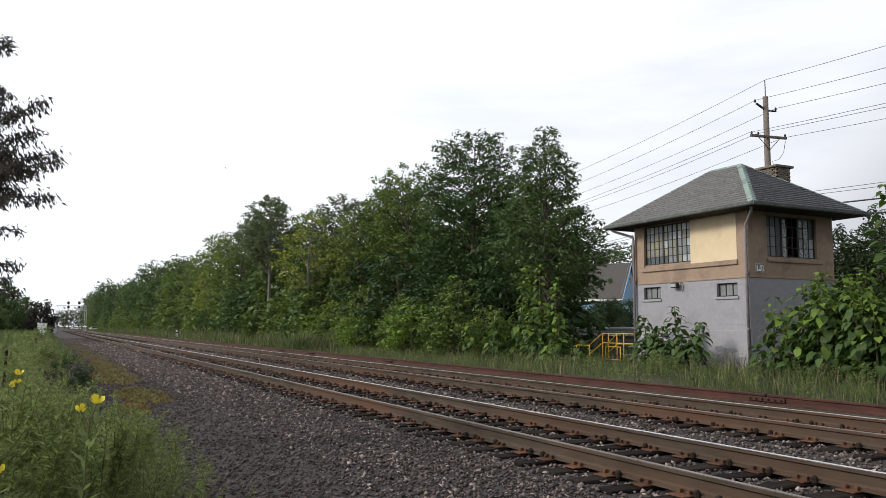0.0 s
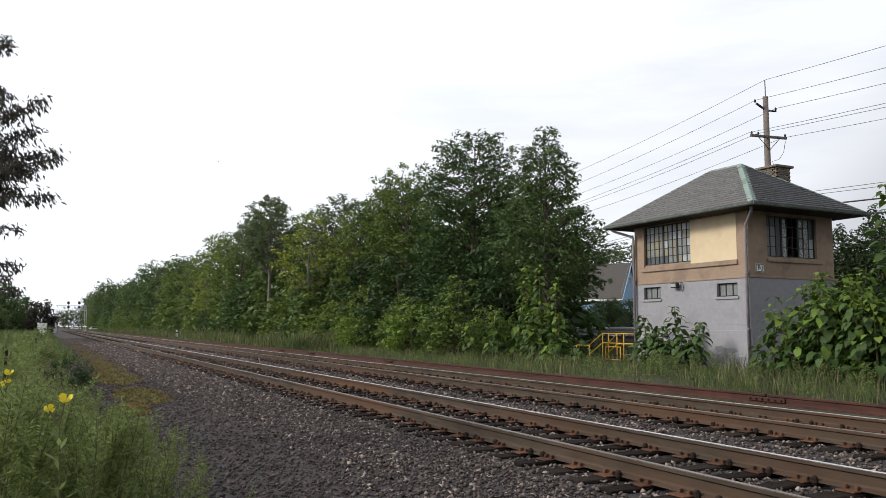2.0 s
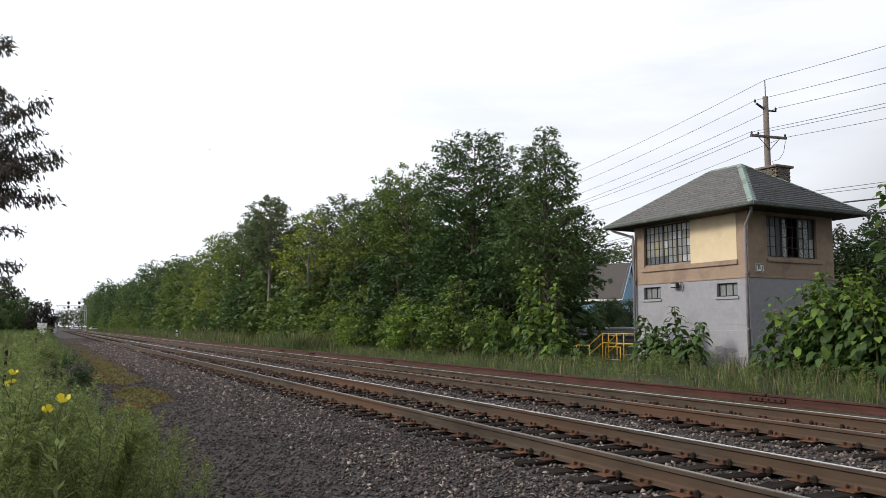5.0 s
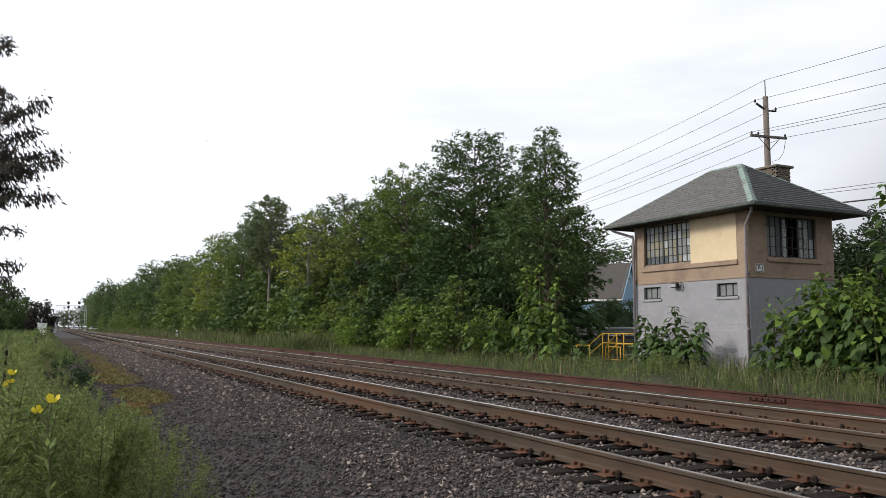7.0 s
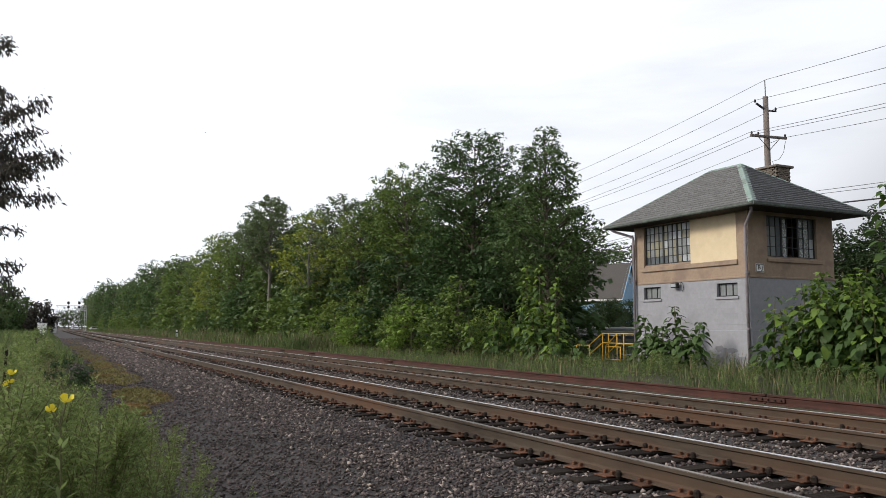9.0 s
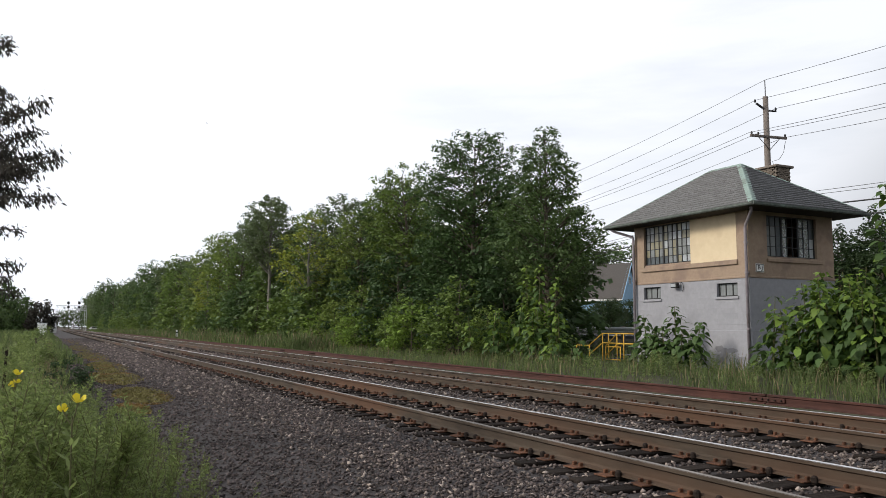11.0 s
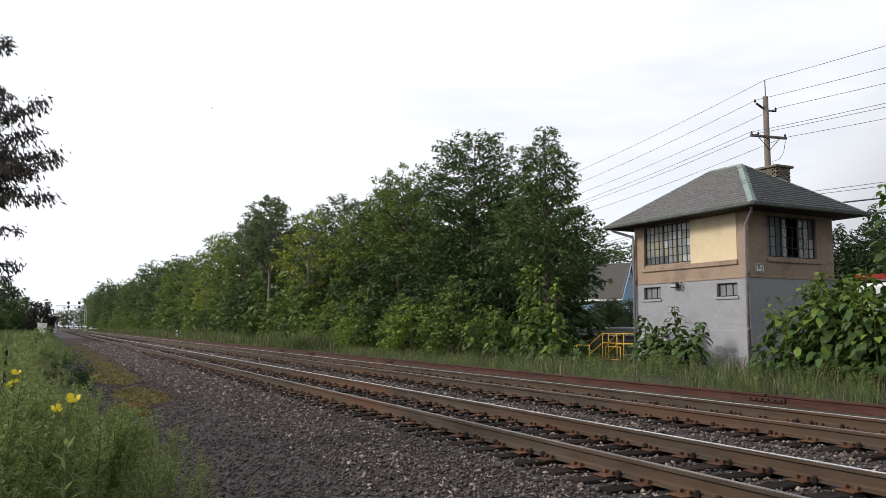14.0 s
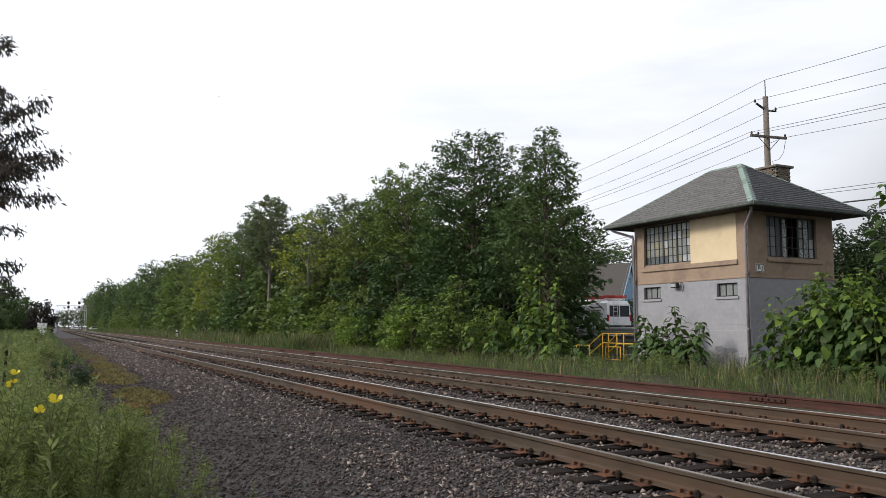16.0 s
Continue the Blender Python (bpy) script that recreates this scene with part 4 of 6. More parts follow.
    # haze on the trees near y 600 is put in through the grey-green leaf
    left_trees = ((-6.2, 206, 1.2, dense, 1.25), (-8.8, 192, 1.25, dense, 1.45), (-10.8, 196, 1.4, dense, 1.1), (-8.4, 150, 0.95, dense, 1.0), (-15, 190, 1.4, dense, 1.1), (-24, 205, 1.5, dense, 1.1),
                  (7, 600, 0.85, thin_dull, 1.0), (14, 610, 0.95, thin_dull, 1.0), (20, 600, 1.0, thin_dull, 1.0), (0, 640, 0.7, thin_dull, 0.9), (4, 606, 0.75, thin_dull, 0.9), (10.5, 604, 0.9, thin_dull, 1.0), (17, 606, 0.9, thin_dull, 1.0), (23, 615, 1.0, thin_dull, 1.0), (12, 625, 0.8, thin_dull, 1.0), (6, 630, 0.7, thin_dull, 0.9), (-12, 640, 1.8, dense, 0.9), (-30, 640, 2.2, dense, 0.9))
    beyond_road = ((70, 47, 0.85, conifer, 1.0), (76, 52, 0.95, conifer, 1.0), (66, 41, 0.75, conifer, 1.0), (80, 50, 0.95, conifer, 1.0), (84, 60, 0.95, conifer, 1.0), (72, 53, 0.85, conifer, 1.0), (78, 57, 0.95, conifer, 1.0), (75, 47.5, 0.9, conifer, 1.0), (85, 100, 1.05, thin_dark, 1.0), (80, 103, 1.0, thin_dark, 1.0), (92, 103, 1.1, thin_far, 1.0), (88, 110, 1.1, thin_dark, 1.0))
    for x, y, s, kind, high in left_trees + beyond_road:
        c = put_copy(kind, x, y, 0 if x < 40 else 0.6, rng.uniform(0, 360), s, high)
        tagged(c, "dark green tree far off beyond the tracks" if x < 40 else "dark green tree beyond the road", "tree", g if x < 40 else "dark trees beyond the road")
    # unseen trees added behind the camera to shade the tower's end wall
    for x, y in ((-34, -24), (-25, -26), (-17, -25), (-9, -27), (-2, -30), (15.5, -28), (20, -24), (25, -30), (19, -36)):
        put_copy(rng.choice((thin_far, thin_dark)), x, y, 0, rng.uniform(0, 360), rng.uniform(0.95, 1.15))


make_woods()


# ---- broad-leaved saplings: every leaf a piece ----
def heart_leaf(name, mat):
    """A broad heart-shaped leaf, one unit long, folded and drooping at its tip."""
    mid = [(0, 0, 0), (0.3, 0, 0.02), (0.62, 0, -0.02), (1.0, 0, -0.16)]
    left = [(-0.10, 0.2, 0.03), (0.12, 0.38, 0.08), (0.45, 0.34, 0.05), (0.75, 0.16, -0.04)]
    verts = mid + left + [(x, -y, z) for x, y, z in left]
    faces = [(0, 1, 5, 4), (1, 2, 6, 5), (2, 3, 7, 6), (0, 8, 9, 1), (1, 9, 10, 2), (2, 10, 11, 3)]
    return quick_mesh(name, verts, faces, mat, True)


LEAF_SHAPES = [heart_leaf("leaf", M_LEAF_BIG), heart_leaf("leaf", M_LEAF_BROAD_DARK)]


def sapling(name, at, stems, size, shape, label, category, seed, gap=0.16, group="", spread=0.26, most=300, bright=0.75):
    """stems: (x, y, height, lean x, lean y); leaves sit in whorls up each stem."""
    rng = random.Random(seed)
    t = thing(name, at, label, category, group)
    made = 0
    rest = {True: ([], []), False: ([], [])}
    me = LEAF_SHAPES[shape]
    deep = LEAF_SHAPES[1]
    base_v = np.array([v.co[:] for v in me.vertices])
    base_f = np.array([p.vertices[:] for p in me.polygons])
    for sx, sy, h, lx, ly in stems:
        bm = bmesh.new()
        tube(bm, [(sx, sy, -0.1), (sx + lx * 0.4, sy + ly * 0.4, h * 0.5), (sx + lx, sy + ly, h)], 0.03, 6, taper=[0.035, 0.025, 0.01])
        part("stem", bm, M_STALK, t, "green-brown stem")
        z, a = h * 0.16, rng.uniform(0, 6)
        while z < h:
            f = z / h
            for k in range(3 + (rng.random() < 0.5)):
                a += 2.4 + rng.uniform(-0.5, 0.5)
                out = spread * (1.15 - 0.85 * f ** 2) * rng.uniform(0.5, 1.5)
                s = size * rng.uniform(0.55, 1.35) * (1.08 - 0.45 * f ** 3)
                p = (sx + lx * f + math.cos(a) * out, sy + ly * f + math.sin(a) * out, z + out * 0.25)
                m = pose(*p, rng.uniform(-25, 25), rng.uniform(8, 72) - 18 * f, math.degrees(a)) @ Matrix.Diagonal((s, s, s, 1))
                # lit tone mostly near the top, shaded tone below: daylight set by colour
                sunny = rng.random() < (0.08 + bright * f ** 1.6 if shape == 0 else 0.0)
                if made < most:
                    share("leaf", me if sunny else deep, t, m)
                    made += 1
                else:
                    rest_v, rest_f = rest[sunny]
                    mm = np.array(m)
                    rest_f.append(base_f + len(rest_v) * len(base_v))
                    rest_v.append(base_v @ mm[:3, :3].T + mm[:3, 3])
            z += gap * rng.uniform(0.7, 1.3)
    for sunny, (rest_v, rest_f) in rest.items():
        if rest_v:
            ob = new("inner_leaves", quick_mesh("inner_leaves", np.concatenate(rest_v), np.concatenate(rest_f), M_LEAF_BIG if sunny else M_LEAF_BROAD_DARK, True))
            ob.parent = t
            ob["kind"] = "stuff"
    return t


def make_saplings():
    sapling("sapling", pose(21.3, 22.6, 0), [(0, 0.05, 2.35, 0.05, 0.1), (-0.1, 1.45, 2.05, 0, 0.3), (-0.1, -0.95, 1.75, 0, -0.4), (-0.2, 0.9, 1.4, 0, 0.1), (-0.2, -0.4, 1.5, 0, -0.1), (-0.2, 0.4, 1.6, -0.1, 0.1), (-0.1, -0.7, 1.3, 0, -0.1), (-0.1, 1.2, 1.5, 0, 0.2), (-0.25, 0.0, 1.0, 0, 0.2), (-0.25, 1.6, 1.0, 0, 0.2)],
            0.30, 1, "broad-leaved dark green sapling against the tower wall", "sapling", 5, 0.10, spread=0.30)
    rng = random.Random(9)
    stems = []
    for k in range(44):
        y = rng.uniform(-2.4, 2.15)
        x = rng.uniform(-1.0, 1.0)
        tall = np.interp(y, [-2.4, -0.8, 0.4, 1.2, 2.0, 2.6], [3.5, 3.05, 3.1, 2.8, 2.3, 1.6]) * rng.uniform(0.62, 1.04)
        stems.append((x, y, tall, rng.uniform(-0.3, 0.3), rng.uniform(-0.3, 0.3)))
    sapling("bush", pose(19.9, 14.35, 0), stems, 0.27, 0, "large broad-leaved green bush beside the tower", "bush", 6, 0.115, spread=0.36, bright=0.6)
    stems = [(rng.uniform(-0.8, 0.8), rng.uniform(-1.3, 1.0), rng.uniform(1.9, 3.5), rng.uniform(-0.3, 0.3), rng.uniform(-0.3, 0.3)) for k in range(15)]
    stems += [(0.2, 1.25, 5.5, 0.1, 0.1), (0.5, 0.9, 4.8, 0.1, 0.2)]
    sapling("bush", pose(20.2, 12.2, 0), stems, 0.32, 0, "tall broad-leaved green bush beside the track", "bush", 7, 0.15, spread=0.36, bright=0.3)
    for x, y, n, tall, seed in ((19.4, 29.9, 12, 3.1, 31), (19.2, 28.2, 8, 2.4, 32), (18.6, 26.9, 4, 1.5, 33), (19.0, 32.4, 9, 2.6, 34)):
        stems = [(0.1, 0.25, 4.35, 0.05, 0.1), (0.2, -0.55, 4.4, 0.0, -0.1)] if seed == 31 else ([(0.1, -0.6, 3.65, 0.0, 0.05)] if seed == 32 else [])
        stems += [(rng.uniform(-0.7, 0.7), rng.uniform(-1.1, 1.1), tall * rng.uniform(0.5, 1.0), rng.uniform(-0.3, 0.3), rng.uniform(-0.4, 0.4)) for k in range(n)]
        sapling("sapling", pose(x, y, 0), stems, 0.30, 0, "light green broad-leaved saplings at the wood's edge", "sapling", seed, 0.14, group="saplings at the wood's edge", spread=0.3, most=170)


make_saplings()


# ---- grass ----
def grass_mesh(name, rng, xy, heights, width, mat, lean=0.35):
    """Blades: two-step bent strips ending in a point."""
    n = len(xy)
    a = rng.uniform(0, 2 * np.pi, n)
    side = np.stack([np.cos(a), np.sin(a), np.zeros(n)], 1) * width * rng.uniform(0.6, 1.3, (n, 1))
    b = rng.uniform(0, 2 * np.pi, n)
    bend = np.stack([np.cos(b), np.sin(b), np.zeros(n)], 1) * heights[:, None] * rng.uniform(0.1, lean, (n, 1))
    z = np.array([ground_height(x, y) for x, y in xy]) - 0.03
    p = np.column_stack([xy, z])
    up = np.array([0, 0, 1.0]) * heights[:, None]
    verts = np.stack([p - side, p + side, p + up * 0.6 + bend * 0.35 + side * 0.7, p + up * 0.6 + bend * 0.35 - side * 0.7, p + up * 0.97 + bend + side * 0.1, p + up * 0.97 + bend - side * 0.1], 1).reshape(-1, 3)
    k = (np.arange(n) * 6)[:, None]
    faces = np.concatenate([k + np.array([[0, 1, 2, 3]]), k + np.array([[3, 2, 4, 5]])])
    return quick_mesh(name, verts, faces, mat)


def make_grass():
    rng = np.random.default_rng(5)

    def strip(n, x0, x1, y0, y1, tall, width, mat, label, power=1.0, patchy=0.5):
        x = x0 + (x1 - x0) * rng.random(n)
        y = y0 + (y1 - y0) * rng.random(n) ** power
        patch = np.array([noise.noise(Vector((px * 0.8, py * 0.8, 1.5))) for px, py in zip(x, y)])
        keep = patch > -patchy
        x, y, patch = x[keep], y[keep], patch[keep]
        edge = np.clip((x - x0) / 1.2, 0.25, 1.0)
        h = tall * rng.uniform(0.4, 1.15, len(x)) * np.clip(1 + 1.7 * patch, 0.3, 1.9) * edge * np.where((x > 19.5) & (y > 24.5) & (y < 33), 0.5, 1.0)
        tagged(new("grass", grass_mesh("grass", rng, np.column_stack([x, y]), h, width, mat)), label, "grass", kind="stuff")

    strip(20000, 13.3, 22.2, 6.0, 50.0, 0.34, 0.010, M_GRASS, "tall rough green grass between track and tower", 1.2, 0.6)
    strip(2600, 14.0, 21.5, 6.0, 50.0, 0.5, 0.010, M_STRAW, "straw-coloured seeding grass among the green", 1.2, -0.02)
    strip(17000, 13.4, 20.0, 50.0, 330.0, 0.8, 0.04, M_GRASS, "long rough grass strip beside the far track", 2.0, 0.7)
    strip(5000, 13.8, 20.0, 50.0, 260.0, 0.8, 0.035, M_STRAW, "straw-coloured grass along the far track", 2.0, 0.1)
    strip(9000, 22.0, 31.0, 6.0, 60.0, 0.5, 0.02, M_GRASS, "rough grass round the tower", 1.0, 0.6)
    # the near verge
    n = 20000
    y = 3.0 + 90 * rng.random(n) ** 2.4
    x = 0.9 - (1.5 + 0.22 * y) * rng.random(n) + 0.35 * np.array([noise.noise(Vector((0, py * 0.4, 9))) for py in y])
    h = rng.uniform(0.25, 0.62, n) * np.interp(x, [-1.0, 0.6, 1.1], [1.25, 0.8, 0.4])
    tagged(new("grass", grass_mesh("grass", rng, np.column_stack([x, y]), h, 0.007, M_GRASS)), "tall green grass and weeds on the near verge", "grass", kind="stuff")
    n = 8000
    y = 35 + 200 * rng.random(n) ** 1.3
    x = 1.5 - (1.5 + 0.06 * y) * rng.random(n)
    tagged(new("grass", grass_mesh("grass", rng, np.column_stack([x, y]), rng.uniform(0.3, 0.9, n) * np.interp(x, [-0.5, 1.5], [1.3, 0.4]), 0.025, M_GRASS)), "rough grass further along the near verge", "grass", kind="stuff")
    n = 5000
    y = 8 + 70 * rng.random(n) ** 1.5
    x = 0.4 - 6 * rng.random(n)
    tagged(new("grass", grass_mesh("grass", rng, np.column_stack([x, y]), rng.uniform(0.5, 0.9, n), 0.006, M_STRAW)), "pale dry grass on the near verge", "grass", kind="stuff")


def make_camera_verge():
    """Short grass about the camera's stand and along the verge behind it."""
    rng = np.random.default_rng(66)
    n = 9000
    xy = np.column_stack([0.45 - 7.5 * rng.random(n) ** 1.3, -9 + 12.5 * rng.random(n)])
    tagged(new("grass", grass_mesh("grass", rng, xy, rng.uniform(0.1, 0.32, n), 0.008, M_GRASS)), "short trodden grass on the near verge", "grass", kind="stuff")


make_grass()
make_camera_verge()


# ---- loose stone ----
def stones(name, rng, x, y, z, size, mat, label):
    """Angular stones: squashed, jittered octahedra."""
    n = len(x)
    base = np.array([(1, 0, 0), (-1, 0, 0), (0, 1, 0), (0, -1, 0), (0, 0, 1), (0, 0, -1)], dtype=float)
    v = base[None] * rng.uniform(0.55, 1.2, (n, 6, 1)) + rng.normal(size=(n, 6, 3)) * 0.22
    v *= (size * 0.62)[:, None, None] * np.stack([rng.uniform(0.8, 1.3, n), rng.uniform(0.7, 1.1, n), rng.uniform(0.5, 0.8, n)], 1)[:, None, :]
    a = rng.uniform(0, 6.283, n)
    t = rng.uniform(-0.6, 0.6, n)
    c, s = np.cos(a)[:, None], np.sin(a)[:, None]
    ct, st = np.cos(t)[:, None], np.sin(t)[:, None]
    X, Y, Z = v[..., 0], v[..., 1], v[..., 2]
    X, Z = X * ct - Z * st, X * st + Z * ct
    X, Y = X * c - Y * s, X * s + Y * c
    verts = np.stack([X + x[:, None], Y + y[:, None], Z + z[:, None]], -1).reshape(-1, 3)
    f = np.array([(0, 2, 4), (2, 1, 4), (1, 3, 4), (3, 0, 4), (2, 0, 5), (1, 2, 5), (3, 1, 5), (0, 3, 5)])
    faces = ((np.arange(n) * 6)[:, None, None] + f[None]).reshape(-1, 3)
    tagged(new(name, quick_mesh(name, verts, faces, mat)), label, "gravel", kind="stuff")


def make_stones():
    rng = np.random.default_rng(8)
    rails = np.array(RAILS_NEAR + RAILS_FAR)

    def scatter(n, x0, x1, near, far):
        y = near * np.exp(rng.random(n) * math.log(far / near))
        x = x0 + (x1 - x0) * rng.random(n)
        keep = np.abs(x[:, None] - rails[None]).min(1) > 0.12
        on_tie = np.zeros(n, dtype=bool)
        for xs, shift in ((RAILS_NEAR, 0.12), (RAILS_FAR, 0.33)):
            mid = sum(xs) / 2
            ph = np.abs((y - shift + TIE_STEP / 2) % TIE_STEP - TIE_STEP / 2)
            on_tie |= (np.abs(x - mid) < 1.31) & (ph < 0.125)
        keep &= ~on_tie | (rng.random(n) < 0.03)
        return x[keep], y[keep], on_tie[keep]

    def level(x):
        return np.interp(x, [0.3, 0.9, 2.6, 4.0, 4.4, 7.6, 8.0, 8.6, 12.1, 12.6, 13.6], [-0.155, -0.065, -0.03, -0.02, -0.035, -0.045, -0.05, -0.045, -0.045, -0.085, -0.15])

    for n, x0, x1, near, far, small, big, mat, label in (
            (32000, 3.1, 12.4, 2.6, 80.0, 0.032, 0.062, M_STONE, "brown-grey broken ballast stone between the ties"),
            (12000, 2.8, 12.8, 2.6, 80.0, 0.032, 0.058, M_STONE_PALE, "paler ballast stones among the dark ones"),
            (29000, 0.7, 4.6, 3.2, 110.0, 0.022, 0.046, M_CINDER, "dark cinder and small stone on the trackside path"),
            (9000, 0.9, 4.4, 3.0, 60.0, 0.022, 0.05, M_STONE, "brown stones strewn over the path")):
        x, y, tie = scatter(n, x0, x1, near, far)
        bx, by, btie = scatter(n // 9, x0, x1, 1.0, 12.0)     # the same stone carries on behind the camera
        x, y, tie = np.concatenate([x, bx]), np.concatenate([y, 4.2 - by]), np.concatenate([tie, np.zeros(len(bx), dtype=bool)])
        size = rng.uniform(small, big, len(x)) * (1 + np.maximum(0, y - 8) / 28)
        z = level(x) + rng.uniform(0.0, 0.028, len(x))
        z[tie] = 0.012
        stones("ballast_stones", rng, x, y, z, size, mat, label)
    # moss and dry thatch patches along the edge of the path
    for px, py, w, l, seed in ((2.0, 19.0, 0.6, 2.4, 1), (1.9, 26.0, 0.75, 3.6, 2), (2.15, 33.0, 0.7, 4.5, 3), (2.2, 45.0, 0.7, 7.0, 4), (2.3, 62.0, 0.7, 10.0, 5), (2.6, 90.0, 0.8, 16.0, 6), (1.5, 15.8, 0.3, 1.2, 7)):
        n = 3600
        a, r = rng.uniform(0, 6.283, n), rng.random(n) ** 0.6
        x, y = px + np.cos(a) * r * w * rng.uniform(0.6, 1.1, n), py + np.sin(a) * r * l
        me = grass_mesh("moss_patch", rng, np.column_stack([x, y]), rng.uniform(0.02, 0.055, n), 0.012 + py * 0.0005, M_MOSS, 2.0)
        me.transform(Matrix.Translation((0, 0, 0.10)))
        tagged(new("moss_patch", me), "yellow-brown moss and dry thatch on the path's edge", "moss", kind="stuff")


make_stones()


# ---- the cherry-like tree beside the camera ----
SWAY = []      # (object, resting pose, lean in degrees, seed)


def narrow_leaves(rng, pts, n, length, mat, name, parent, spread, droop=0.9):
    """Long drooping leaves in tufts about a twig line."""
    pts = np.asarray(pts, dtype=float)
    f = rng.random(n) ** 0.75 * (len(pts) - 1)
    i = np.minimum(f.astype(int), len(pts) - 2)
    p = pts[i] + (pts[i + 1] - pts[i]) * (f - i)[:, None] + rng.normal(size=(n, 3)) * spread
    u = rng.normal(size=(n, 3)) * 0.45 + np.array([0.45, -0.2, -droop])
    u /= np.linalg.norm(u, axis=1, keepdims=True)
    w = np.cross(u, rng.normal(size=(n, 3)))
    w /= np.linalg.norm(w, axis=1, keepdims=True)
    L = length * rng.uniform(0.6, 1.25, (n, 1))
    curl = np.cross(u, w) * L * 0.12
    verts = np.stack([p, p + u * L * 0.45 + w * L * 0.14 + curl, p + u * L, p + u * L * 0.45 - w * L * 0.14 + curl], 1).reshape(-1, 3)
    ob = new(name, quick_mesh(name, verts, np.arange(4 * n).reshape(-1, 4), mat))
    ob.parent = parent
    return ob


def make_near_tree():
    rng = np.random.default_rng(14)
    foot = Vector((-1.55, 12.0, 0.0))
    t = thing("tree", pose(*foot), "slender tree with drooping dark leaves on the near verge", "tree")
    bm = bmesh.new()
    tube(bm, [(0, 0, -0.1), (0.02, 0, 1.5), (-0.03, 0.05, 3.2), (0.02, 0, 4.8), (0.0, 0, 6.6)], 0.1, 8, taper=[0.13, 0.11, 0.09, 0.06, 0.015])
    part("trunk", bm, M_BARK, t, "slim grey-brown trunk")
    right, deep = Vector((math.cos(HEAD), -math.sin(HEAD), 0)), Vector((math.sin(HEAD), math.cos(HEAD), 0))
    # limbs: reach to the right, height at the trunk, rise at the tip, depth, leaves
    limbs = [(1.02, 4.75, 0.50, 0.1, 150), (0.75, 4.9, 0.55, 0.5, 130), (1.58, 3.6, 0.85, 0.0, 260), (1.25, 3.65, 0.78, -0.4, 240), (1.62, 3.35, 0.48, 0.3, 240), (1.86, 3.2, 0.42, -0.2, 240),
             (1.2, 3.3, 0.3, 0.5, 300), (1.62, 3.0, 0.22, 0.2, 210), (1.3, 2.95, 0.14, -0.3, 180), (1.30, 2.66, 0.1, 0.1, 110), (1.1, 2.52, 0.05, -0.2, 60), (1.28, 2.22, 0.08, 0.2, 110),
             (1.22, 2.12, 0.0, 0.0, 90), (1.26, 2.02, -0.08, 0.3, 70), (0.9, 4.2, 0.6, -0.4, 200), (0.6, 5.4, 0.8, 0.2, 150)]
    limbs += [(1.15, 3.9, 0.5, 0.2, 240), (1.3, 3.15, 0.42, -0.1, 280), (1.1, 3.0, 0.35, 0.3, 300), (1.2, 3.5, 0.25, 0.0, 280), (1.38, 3.4, 0.68, 0.15, 280), (1.15, 3.7, 0.8, -0.2, 240), (1.45, 3.05, 0.5, -0.3, 260), (1.0, 3.3, 0.55, 0.1, 260)]
    for reach, z0, rise, dep, n in limbs:
        tip = right * reach + deep * dep + Vector((0, 0, rise))
        mid = tip * 0.55 + Vector((0, 0, 0.06))
        bm = bmesh.new()
        tube(bm, [(0, 0, 0), tuple(mid), tuple(tip)], 0.02, 5, taper=[0.028, 0.016, 0.004])
        limb = part("branch", bm, M_BARK, t, "thin dark branch with hanging leaves", m=pose(0, 0, z0))
        narrow_leaves(rng, [tuple(tip * 0.35), tuple(mid), tuple(tip)], int(n * 1.9), 0.088, M_LEAF_CHERRY, "foliage", limb, 0.03 + 0.0001 * n)
        SWAY.append((limb, pose(0, 0, z0), 0.9, len(SWAY)))


make_near_tree()


